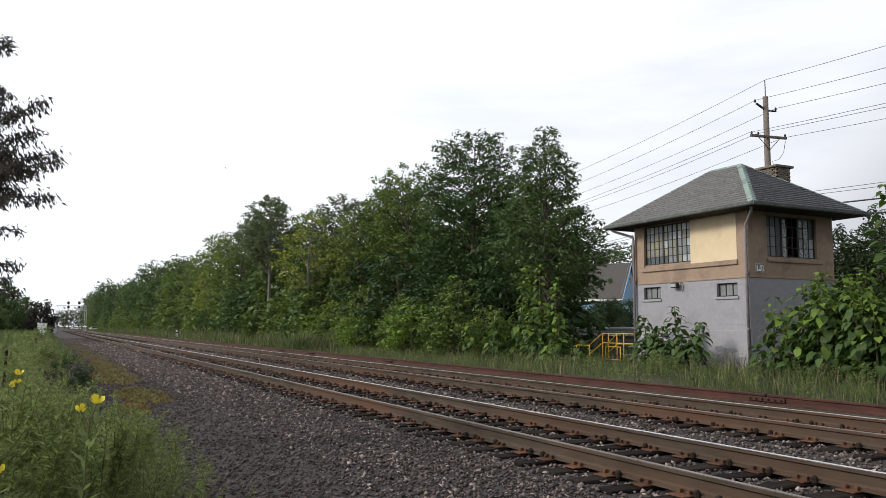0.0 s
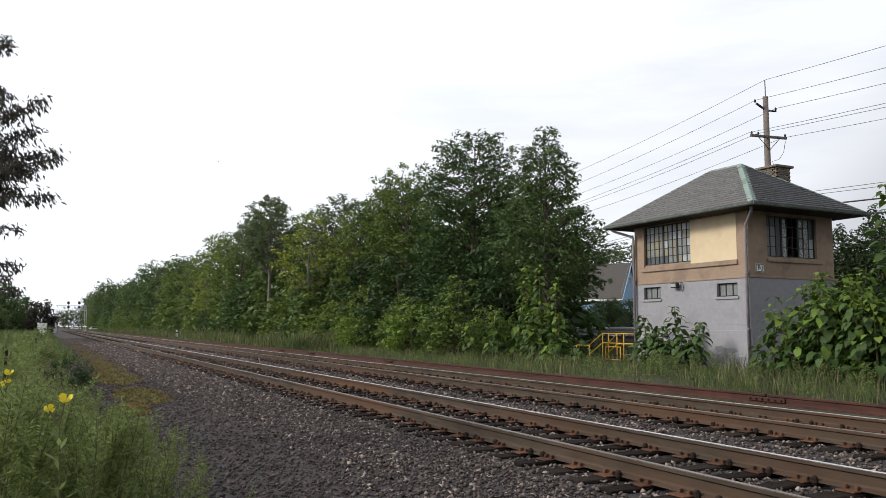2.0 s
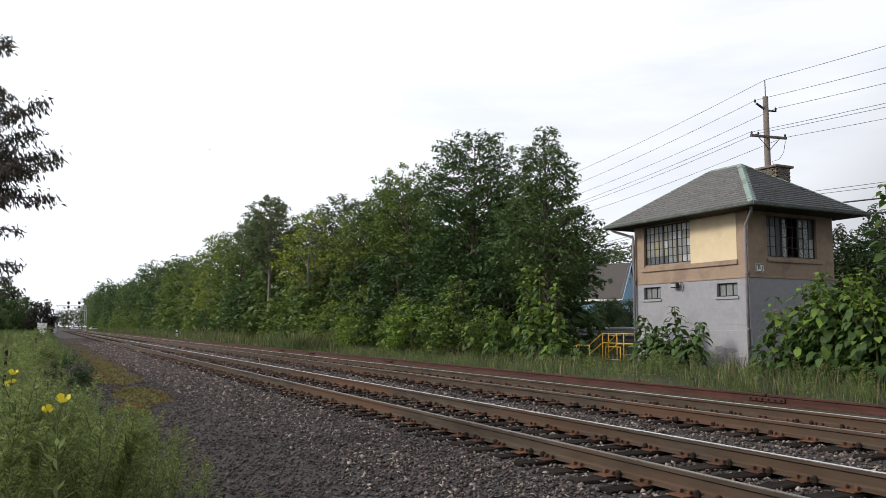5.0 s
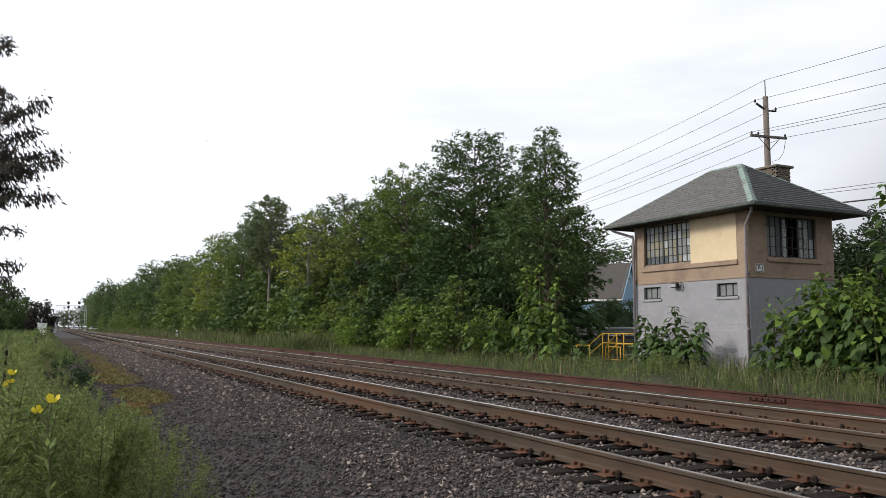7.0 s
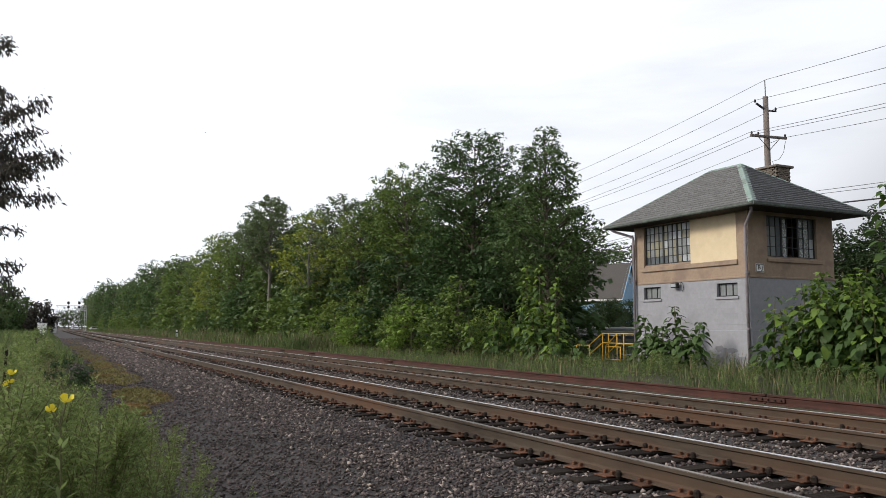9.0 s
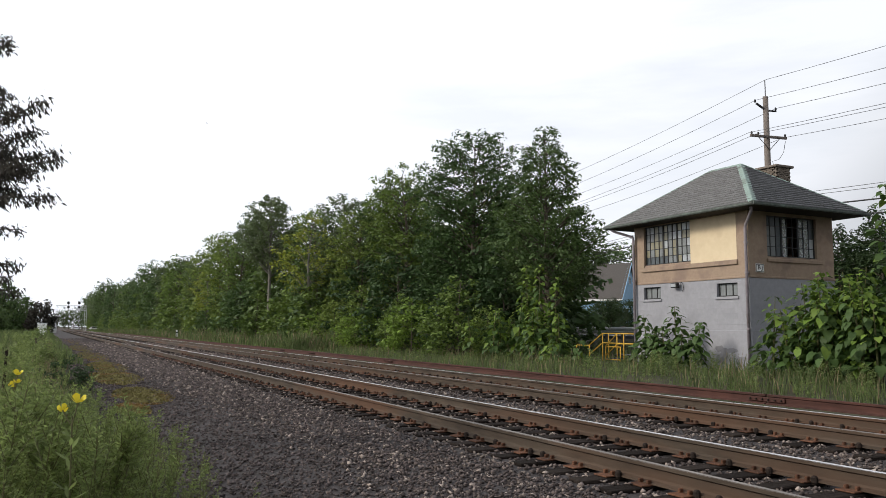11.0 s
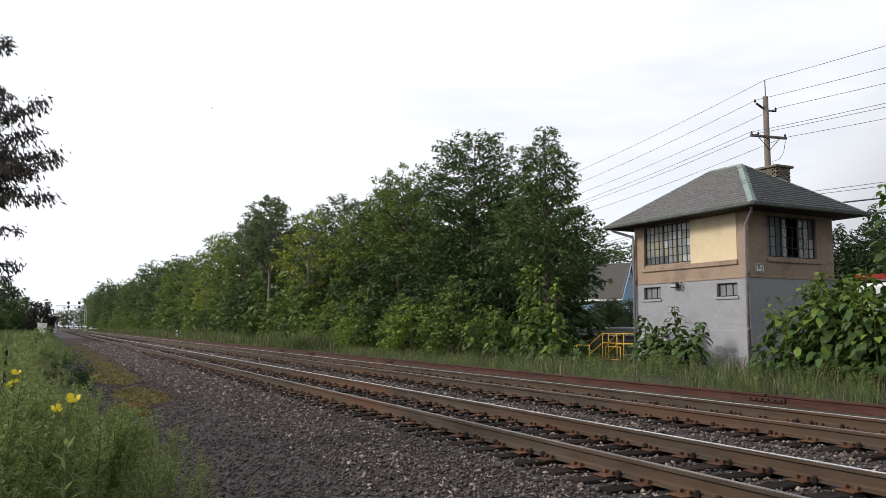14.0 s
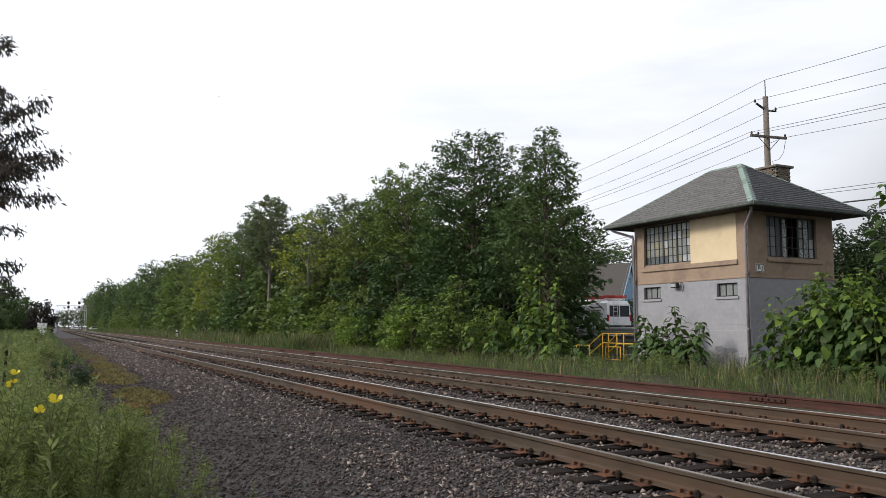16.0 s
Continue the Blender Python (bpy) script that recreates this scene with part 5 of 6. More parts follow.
# ---- weeds on the near verge ----
def weed_kind(seed, tall, dense, leaf=0.046, slim=0.004, mat=None):
    """A feathery weed: stalk, side shoots, many narrow leaves."""
    rng, pick = np.random.default_rng(seed), random.Random(seed)
    bm = bmesh.new()
    bend = pick.uniform(-0.12, 0.12)
    line = [Vector((0, 0, 0)), Vector((bend * 0.3, 0.02, tall * 0.5)), Vector((bend, 0.04, tall))]
    tube(bm, line, 0.005, 4, taper=[0.006, 0.004, 0.0015])
    side = bmesh.new()
    P, U = [], []
    def shoot(a, b, n):
        for _ in range(n):
            f = pick.random()
            p = a.lerp(b, f)
            d = Vector((pick.gauss(0, 1), pick.gauss(0, 1), 0.55)).normalized()
            P.append(tuple(p))
            U.append(tuple(d * pick.uniform(0.6, 1.2) * (1.15 - 0.6 * f)))
    shoot(line[0].lerp(line[1], 0.3), line[1], int(45 * dense))
    shoot(line[1], line[2], int(80 * dense))
    for k in range(int(9 * dense)):
        f = pick.uniform(0.25, 0.9)
        a = line[0].lerp(line[1], f * 2) if f < 0.5 else line[1].lerp(line[2], f * 2 - 1)
        ang = pick.uniform(0, 6.28)
        L = tall * pick.uniform(0.16, 0.3) * (1.2 - f * 0.7)
        b = a + Vector((math.cos(ang) * L * 0.55, math.sin(ang) * L * 0.55, L))
        tube(side, [a, b], 0.003, 3, taper=[0.003, 0.001])
        shoot(a, b, int(36 * dense))
    P, U = np.array(P), np.array(U)
    n = len(P)
    W = np.cross(U, rng.normal(size=(n, 3)))
    W /= np.linalg.norm(W, axis=1, keepdims=True)
    verts = np.stack([P, P + U * leaf * 0.5 + W * slim, P + U * leaf, P + U * leaf * 0.5 - W * slim], 1).reshape(-1, 3)
    t = thing("weed", pose(0, 0, 0), "feathery grey-green weed swaying on the near verge", "plant", "weeds beside the path")
    part("stalk", bm, M_STALK, t)
    part("shoot_spray", side, M_STALK, t)["kind"] = "stuff"
    ob = new("foliage", quick_mesh("foliage", verts, np.arange(4 * n).reshape(-1, 4), mat or M_WEED))
    ob.parent = t
    return t


def make_weeds():
    rng = random.Random(17)
    kinds = [weed_kind(40 + k, 1.15, d) for k, d in enumerate((1.2, 1.4, 1.0, 1.6, 0.55, 0.7))]
    used = set()
    for k in range(250):
        y = 3.5 + 4.8 * rng.random() ** 1.2
        side = rng.random()
        x = (-0.075 + 0.26 * side ** 1.1) * y
        drop = np.interp(side, [0.0, 0.39, 0.52, 0.64, 0.8, 0.9, 1.0], [0.035, 0.058, 0.075, 0.088, 0.10, 0.118, 0.15])
        tall = 1.50 - drop * y - 0.42 * rng.random() ** 1.4
        kind = rng.choice(kinds[4:] if side > 0.72 else kinds[:4])
        if side > 0.8 and rng.random() < 0.4:
            continue
        m = pose(x, y, -0.05, 0, rng.uniform(1, 13), 0) @ pose(0, 0, 0, 0, 0, rng.uniform(0, 360))
        s = tall / 1.15
        if kind.name not in used:
            used.add(kind.name)
            ob = kind
            ob.matrix_basis = m
        else:
            ob = copy_thing(kind, m)
        ob.scale = (s, s, s)
        if y < 6.5:
            SWAY.append((ob, m, 3.6, 100 + k))
    far = []
    for k in range(110):     # further along the verge
        y = 8.5 + 55 * rng.random() ** 1.5
        x = 0.55 - (0.6 + 0.09 * y) * rng.random()
        s = rng.uniform(0.85, 1.2) * (1.0 if x < -0.1 else 0.7)
        far.append(pose(x, y, -0.05, 0, 0, rng.uniform(0, 360)) @ Matrix.Diagonal((s * 1.3, s * 1.3, s, 1)))
    joined_weeds(kinds[:4], far, "tall feathery weeds further along the near verge")
    coarse = [weed_kind(60 + k, 1.15, 0.55, 0.085, 0.009, m) for k, m in enumerate((M_WEED, M_GRASS, M_WEED))]
    for k, ob in enumerate(coarse):
        ob.matrix_basis = pose(16.0 + 1.3 * k, 17.0 + 2 * k, -0.08)
        tagged(ob, "leafy green weed in the grass strip", group="weeds in the grass strip")
        ob.scale = (0.9, 0.9, 0.6)
    strip = []
    for k in range(560):    # among the grass before the tower
        x, y = 14.0 + 7.5 * rng.random(), 7.0 + 40 * rng.random() ** 1.2
        s = rng.uniform(0.3, 0.78) * (0.6 if x < 15.2 or y > 24 else 1.0)
        strip.append(pose(x, y, -0.08, 0, 0, rng.uniform(0, 360)) @ Matrix.Diagonal((s * 2.1, s * 2.1, s, 1)))
    joined_weeds(coarse, strip, "leafy weeds growing through the grass strip")


def joined_weeds(kinds, places, label):
    """Weeds past counting: one mesh for each kind's leaves, set at the given places."""
    for i, kind in enumerate(kinds):
        me = [c for c in kind.children if c.name.startswith("foliage")][0].data
        v = np.empty(len(me.vertices) * 3, dtype=np.float32)
        me.vertices.foreach_get("co", v)
        v = v.reshape(-1, 3)
        all_v = []
        for m in places[i::len(kinds)]:
            mm = np.array(m)
            all_v.append(v @ mm[:3, :3].T + mm[:3, 3])
        all_v = np.concatenate(all_v)
        tagged(new("weed_growth", quick_mesh("weed_growth", all_v, np.arange(len(all_v)).reshape(-1, 4), me.materials[0])), label, "plant", kind="stuff")


make_weeds()


def primrose(x, y, tall, heads, seed):
    """An evening primrose: stalk, leaves, buds, four-petalled yellow flowers at its top. heads: offsets from the top."""
    rng, pick = np.random.default_rng(seed), random.Random(seed)
    t = thing("flowering_weed", pose(x, y, -0.05), "tall weed with yellow four-petalled flowers at its top", "plant", "flowering weeds beside the path")
    bm = bmesh.new()
    tube(bm, [(0, 0, 0), (0.01, 0, tall * 0.6), (0, 0, tall - 0.02)], 0.004, 6, taper=[0.005, 0.004, 0.003])
    part("stalk", bm, M_STALK, t, "reddish green stalk")
    n = 40
    P = np.column_stack([np.zeros(n), np.zeros(n), tall * rng.uniform(0.3, 0.97, n)])
    U = np.column_stack([rng.normal(size=n), rng.normal(size=n), np.full(n, 0.5)])
    U /= np.linalg.norm(U, axis=1, keepdims=True)
    W = np.cross(U, np.array([0, 0, 1.0]))
    W /= np.linalg.norm(W, axis=1, keepdims=True)
    verts = np.stack([P, P + U * 0.045 + W * 0.009, P + U * 0.09, P + U * 0.045 - W * 0.009], 1).reshape(-1, 3)
    ob = new("foliage", quick_mesh("foliage", verts, np.arange(4 * n).reshape(-1, 4), M_WEED))
    ob.parent = t
    right = Vector((math.cos(HEAD), -math.sin(HEAD), 0))
    for off, dz, size, tilt in heads:
        head = right * off + Vector((0, 0, tall + dz))
        bm = bmesh.new()
        tube(bm, [(0, 0, tall - 0.06), tuple(head * 0.5 + Vector((0, 0, (tall - 0.06) * 0.5))), tuple(head)], 0.003, 5)
        stem = part("flower_stem", bm, M_STALK, t)
        for k in range(4):
            bm = bmesh.new()
            w = size
            ring = [(0, 0, 0), (0.35 * w, 0.3 * w, 0.12 * w), (0.75 * w, 0.42 * w, 0.42 * w), (0.95 * w, 0.0, 0.6 * w), (0.75 * w, -0.42 * w, 0.42 * w), (0.35 * w, -0.3 * w, 0.12 * w)]
            vs = [bm.verts.new(p) for p in ring]
            c = bm.verts.new((0.55 * w, 0, 0.2 * w))
            for i in range(6):
                bm.faces.new((vs[i], vs[(i + 1) % 6], c))
            part("petal", bm, M_PETAL, stem, m=pose(*head, tilt, 0, 0) @ pose(0, 0, 0, 0, -12, 90 * k + 20))
    return t


FLOWER_MAIN = primrose(0.10, 3.36, 1.24, ((0.02, 0.03, 0.036, 25), (-0.038, 0.0, 0.026, -60)), 2)
FLOWER_UPPER = primrose(-0.135, 4.45, 1.30, ((0.01, 0.02, 0.032, 15), (-0.012, -0.035, 0.026, 40), (0.012, -0.02, 0.024, -20)), 3)
FLOWER_LOW = primrose(-0.19, 2.75, 1.13, ((0.0, 0.02, 0.034, 20), (0.03, 0.005, 0.028, 45)), 4)


def dark_bush():
    """Low dark shrubs at the foot of the verge."""
    heap = [(0.05, 0.45), (0.4, 0.55), (0.8, 0.35), (1.0, 0.1)]
    make_tree("bush", 55, 0.75, heap, 2600, 0.05, M_LEAF_DEEP, "low dark green bush at the edge of the path", "bush", "", 22, 0.16, at=pose(0.5, 20.3, -0.08))
    make_tree("bush", 56, 1.3, [(h, 1.3 * r) for h, r in heap], 5200, 0.05, M_WEED, "pale feathery shrub on the near verge", "bush", "", 22, 0.25, at=pose(-0.25, 26.5, -0.08))


dark_bush()


# ---- beyond the tower ----
def make_road():
    ys = list(range(-220, 200, 6))
    bm = bmesh.new()
    a = [[bm.verts.new((road_x(y) + s, y, z)) for s, z in ((-3.6, 0.6), (-3.6, 1.02), (0, 1.07), (3.6, 1.02), (3.6, 0.6))] for y in ys]
    for p, q in zip(a, a[1:]):
        for k in range(4):
            bm.faces.new((p[k], p[k + 1], q[k + 1], q[k]))
    road = tagged(part("road", bm, M_ASPHALT), "two-lane asphalt road behind the tower", "road", kind="structure")
    bm = bmesh.new()
    b = [[bm.verts.new((road_x(y) + s, y, z)) for s, z in ((-3.3, 1.027), (-3.18, 1.029))] for y in ys]
    for p, q in zip(b, b[1:]):
        bm.faces.new((p[0], p[1], q[1], q[0]))
    part("edge_line", bm, M_WHITE, road, "white painted edge line")
    # gravel yard left of the line, far off
    bm = bmesh.new()
    box(bm, (-70, 120, -0.2), (-5.2, 330, 0.05), 0.02)
    tagged(part("gravel_yard", bm, M_GRAVEL), "pale gravel yard beside the railway", "yard", kind="structure")


make_road()


def make_guard_rail():
    g = thing("guard_rail", pose(0, 0, 0), "galvanised roadside guard rail on timber posts", "guard rail")
    pts = [(road_x(y) - 4.4, y) for y in range(28, 92, 4)]
    for (x, y), (x2, y2) in zip(pts, pts[1:]):
        bm = bmesh.new()
        prof = [(0, 1.18), (-0.05, 1.24), (-0.05, 1.30), (0.0, 1.36), (-0.05, 1.42), (-0.05, 1.50), (0, 1.55), (0.012, 1.55), (-0.03, 1.48), (-0.03, 1.43), (0.02, 1.36), (-0.03, 1.30), (-0.03, 1.25), (0.012, 1.18)]
        a = [bm.verts.new((x + s, y, z)) for s, z in prof]
        b = [bm.verts.new((x2 + s, y2, z)) for s, z in prof]
        for k in range(len(prof)):
            j = (k + 1) % len(prof)
            bm.faces.new((a[k], a[j], b[j], b[k]))
        part("rail_beam", bm, M_GALV, g, "corrugated steel beam")
    for x, y in pts:
        for dy in (0, 2):
            bm = bmesh.new()
            xx = road_x(y + dy) - 4.4
            box(bm, (xx + 0.03, y + dy - 0.1, 0.2), (xx + 0.22, y + dy + 0.1, 1.62), 0.015)
            part("post", bm, M_POST, g, "grey timber post")


make_guard_rail()


def make_stairs():
    """Yellow pipe-railed steel steps and landing beside the tower's far corner."""
    s = thing("steel_stairs", pose(0, 0, 0), "steel steps with yellow pipe handrails beside the tower", "stairs")
    def rail(pts, r=0.024):
        bm = bmesh.new()
        tube(bm, pts, r, 8)
        part("handrail", bm, M_YELLOW, s, "yellow pipe rail", smooth=True)
    for x, y0, y1, y2, y3 in ((22.5, 26.3, 27.57, 28.37, 29.2), (23.3, 26.3, 29.6, 30.6, 31.6)):
        gate = 27.35 if x < 23 else 31.6
        rail([(x, y0, 1.26), (x, y1, 1.26), (x, y2, 0.70)])
        rail([(x, y0, 0.82), (x, y1, 0.82), (x, y2, 0.26)])
        rail([(x, y2, 0.68), (x, gate, 0.68)])
        rail([(x, y2, 0.12), (x, gate, 0.12)])
        for yy, z1 in ((y0 + 0.05, 1.26), (y1 - 0.45, 1.26), (y1, 1.26), (y2, 0.70), (gate, 0.68)):
            bm = bmesh.new()
            tube(bm, [(x, yy, -0.1), (x, yy, z1)], 0.024, 8)
            part("post", bm, M_YELLOW, s, "yellow pipe post", smooth=True)
    for k in range(3):
        bm = bmesh.new()
        box(bm, (22.55, 27.6 + k * 0.28, 0.30 - k * 0.17), (23.28, 27.88 + k * 0.28, 0.34 - k * 0.17), 0.006)
        part("tread", bm, M_SASH, s, "dark steel tread")
    bm = bmesh.new()
    box(bm, (22.55, 26.2, 0.30), (24.6, 27.6, 0.36), 0.006)
    part("landing", bm, M_SASH, s, "dark steel grating landing")
    for x in (22.66, 24.5):
        bm = bmesh.new()
        box(bm, (x, 26.9, -0.1), (x + 0.06, 26.96, 0.3))
        part("leg", bm, M_SASH, s)


make_stairs()

M_SIDING = material("light blue siding", (0.24, 0.40, 0.56), (0.30, 0.47, 0.63), 4.0, 0.6, 0.05, local=True)
M_SHINGLE = material("brown-grey asphalt shingle", (0.06, 0.054, 0.05), (0.10, 0.092, 0.086), 10.0, 0.9, 0.3, stain=(0.075, 0.066, 0.06), stain_scale=0.5, local=True)
M_DARKGLASS = material("dark window glass", (0.02, 0.023, 0.027), (0.035, 0.04, 0.045), 2.0, 0.12, 0.0, local=True, spec=0.3)


def make_house():
    h = thing("house", pose(60.0, 72.7, 0.9, 0, 0, 35), "light blue sided house with a steep grey shingle roof", "house")
    # its own space: x across the gable (0 to 8), y along the ridge (0 to 12)
    bm = bmesh.new()
    a = [bm.verts.new((x, 0, z)) for x, z in ((0, -0.4), (8, -0.4), (8, 4.3), (4, 8.45), (0, 4.3))]
    b = [bm.verts.new((v.co.x, 12, v.co.z)) for v in a]
    for k in range(5):
        bm.faces.new((a[k], a[(k + 1) % 5], b[(k + 1) % 5], b[k]))
    bm.faces.new(a[::-1])
    bm.faces.new(b)
    wall = part("wall", bm, M_SIDING, h, "light blue lapped siding")
    for k in range(38):
        z = 0.1 + k * 0.21
        half = 4.0 if z < 4.3 else 4.0 * (8.45 - z) / 4.15
        bm = bmesh.new()
        box(bm, (4 - half, -0.025, z), (4 + half, 0.0, z + 0.19))
        part("siding_board", bm, M_SIDING, wall)
        if z < 4.1:
            bm = bmesh.new()
            box(bm, (-0.025, 0.0, z), (0.0, 12.0, z + 0.19))
            part("siding_board", bm, M_SIDING, wall)
    for side in (-1, 1):
        bm = bmesh.new()
        slope = [(4, 8.55), (4 - side * 4.45, 3.95), (4 - side * 4.45, 3.83), (4, 8.43)]
        prism(bm, slope, -0.3, 12.3)
        roof = part("roof", bm, M_SHINGLE, h, "grey-brown shingle roof slope")
        bm = bmesh.new()
        prism(bm, [(4 - side * 4.45, 3.98), (4 - side * 4.52, 3.98), (4 - side * 4.52, 3.78), (4 - side * 4.45, 3.78)], -0.32, 12.32)
        part("fascia", bm, M_WHITE, roof, "white eave board")
        bm = bmesh.new()
        prism(bm, [(4, 8.56), (4 - side * 4.45, 3.97), (4 - side * 4.45, 3.75), (4, 8.34)], -0.36, -0.3)
        part("bargeboard", bm, M_SIDING, roof, "light blue gable board")
    for x, z, w, hh, face in ((4.0, 6.0, 0.5, 0.8, 0), (2.0, 1.6, 0.9, 1.3, 0), (6.0, 1.6, 0.9, 1.3, 0), (2.2, 1.6, 0.9, 1.3, 1), (6.0, 1.6, 0.9, 1.3, 1), (9.5, 1.6, 0.9, 1.3, 1)):
        bm = bmesh.new()
        lo, hi = ((x - w / 2 - 0.08, -0.07, z - 0.08), (x + w / 2 + 0.08, -0.02, z + hh + 0.08)) if not face else ((-0.07, x - w / 2 - 0.08, z - 0.08), (-0.02, x + w / 2 + 0.08, z + hh + 0.08))
        box(bm, lo, hi, 0.01)
        win = part("window", bm, M_WHITE, h, "white-framed window")
        bm = bmesh.new()
        lo, hi = ((x - w / 2, -0.08, z), (x + w / 2, -0.065, z + hh)) if not face else ((-0.08, x - w / 2, z), (-0.065, x + w / 2, z + hh))
        box(bm, lo, hi)
        part("pane", bm, M_DARKGLASS, win)


make_house()


def make_hedge():
    rng = np.random.default_rng(77)
    for x, y, seed, n in ((46.5, 55.5, 1, 15000), (49.5, 64.0, 2, 13000)):
        t = thing("hedge", pose(x, y, 0.9, 0, 0, -10), "tall clipped dark green hedge before the house", "hedge", "hedges before the house")
        lo, hi = np.array([-0.8, -5.0, 0.0]), np.array([0.8, 5.0, 2.9])
        c = rng.uniform(lo, hi, (80, 3))
        verts, faces = leaf_cloud(rng, c, np.full((80, 3), 0.65), np.full(80, n // 80), 0.13)
        ob = new("foliage", quick_mesh("foliage", np.maximum(verts, -0.05 * np.ones(3) * np.array([1e4, 1e4, 1])), faces, M_HEDGE))
        ob.parent = t
        bm = bmesh.new()
        for k in range(7):
            tube(bm, [(0, -4.5 + 1.5 * k, -0.3), (0.1, -4.4 + 1.5 * k, 2.2)], 0.05, 5)
        part("stems", bm, M_BARK, t)["kind"] = "stuff"


make_hedge()


# ---- utility poles and wires ----
POLES = [(31.2, -24.0), (31.0, 26.4), (39.6, 76.0)]


def make_pole(x, y):
    p = thing("utility_pole", pose(x, y, 0.6), "grey timber utility pole with two crossarms", "utility pole", "poles along the road")
    bm = bmesh.new()
    tube(bm, [(0, 0, -0.6), (0, 0, 6), (0.02, 0, 12.25)], 0.15, 12, taper=[0.19, 0.165, 0.125])
    part("shaft", bm, M_POST, p, "weathered grey pole", smooth=True)
    bm = bmesh.new()
    tube(bm, [(0.05, 0.02, 12.0), (0.05, 0.02, 13.1)], 0.025, 6)
    part("top_pin", bm, M_WIRE, p, "steel top pin")
    for z, half in ((11.55, 0.62), (10.2, 1.05)):
        arm_dir = Vector((math.cos(0.17), -math.sin(0.17), 0))
        bm = bmesh.new()
        m = Matrix.Translation((0, 0, z)) @ Matrix.Rotation(-0.17, 4, "Z")
        if half > 1:
            box(bm, (-half, -0.20, -0.06), (half, -0.09, 0.06), 0.012, m)
        else:
            box(bm, (-half, -0.05, -0.02), (-0.1, 0.05, 0.06), 0.012, m @ Matrix.Rotation(0.5, 4, "Y"))
            box(bm, (0.1, -0.05, -0.03), (half, 0.05, 0.04), 0.012, m)
        arm = part("crossarm", bm, M_POST if half > 1 else M_WIRE, p, "bolted crossarm")
        for o in ((-1.0, -0.62, 0.95) if half > 1 else (-0.6, 0.6)):
            bm = bmesh.new()
            q = arm_dir * o + Vector((0, -0.14 if half > 1 else 0, z + (0.3 if o < 0 and half < 1 else 0)))
            tube(bm, [q + Vector((0, 0, 0.05)), q + Vector((0, 0, 0.12)), q + Vector((0, 0, 0.2))], 0.05, 8, taper=[0.035, 0.055, 0.03])
            part("insulator", bm, M_WIRE, arm, "dark insulator")
        if half > 1:
            for sgn in (-1, 1):
                bm = bmesh.new()
                tube(bm, [tuple(arm_dir * (0.62 * sgn) + Vector((0, -0.15, z - 0.05))), (0, -0.16, z - 0.65)], 0.018, 5)
                part("brace", bm, M_WIRE, arm)
    bm = bmesh.new()
    tube(bm, [(0.95, -0.3, 10.05), (0.85, -0.25, 9.5), (0.6, -0.2, 9.15), (0.16, -0.16, 9.0), (0.3, -0.16, 8.5)], 0.012, 5)
    part("lead_wire", bm, M_WIRE, p)


def make_wires():
    # offset across the line, height above the ground at the pole, sag, thickness
    spec = [(0.05, 13.7, 0.7, 0.011), (-0.55, 12.62, 0.8, 0.011), (0.6, 12.3, 0.8, 0.011), (-1.0, 10.97, 0.7, 0.011), (-0.62, 10.93, 0.75, 0.011), (0.95, 10.85, 0.8, 0.011),
            (0.2, 7.9, 0.6, 0.012), (0.22, 7.75, 0.62, 0.012), (0.2, 7.25, 0.65, 0.035), (0.24, 6.75, 0.9, 0.03)]
    for off, z, sag, r in spec:
        pts = []
        for (xa, ya), (xb, yb) in zip(POLES, POLES[1:]):
            for k in range(24):
                f = k / 24
                pts.append((xa + (xb - xa) * f + off * math.cos(0.17), ya + (yb - ya) * f - off * 0.17, z - sag * 4 * f * (1 - f)))
        bm = bmesh.new()
        tube(bm, pts, r, 5)
        tagged(part("overhead_wire", bm, M_WIRE, smooth=True), "thin overhead wire strung between the utility poles", "wire", "wires along the road")


for x, y in POLES:
    make_pole(x, y)
make_wires()


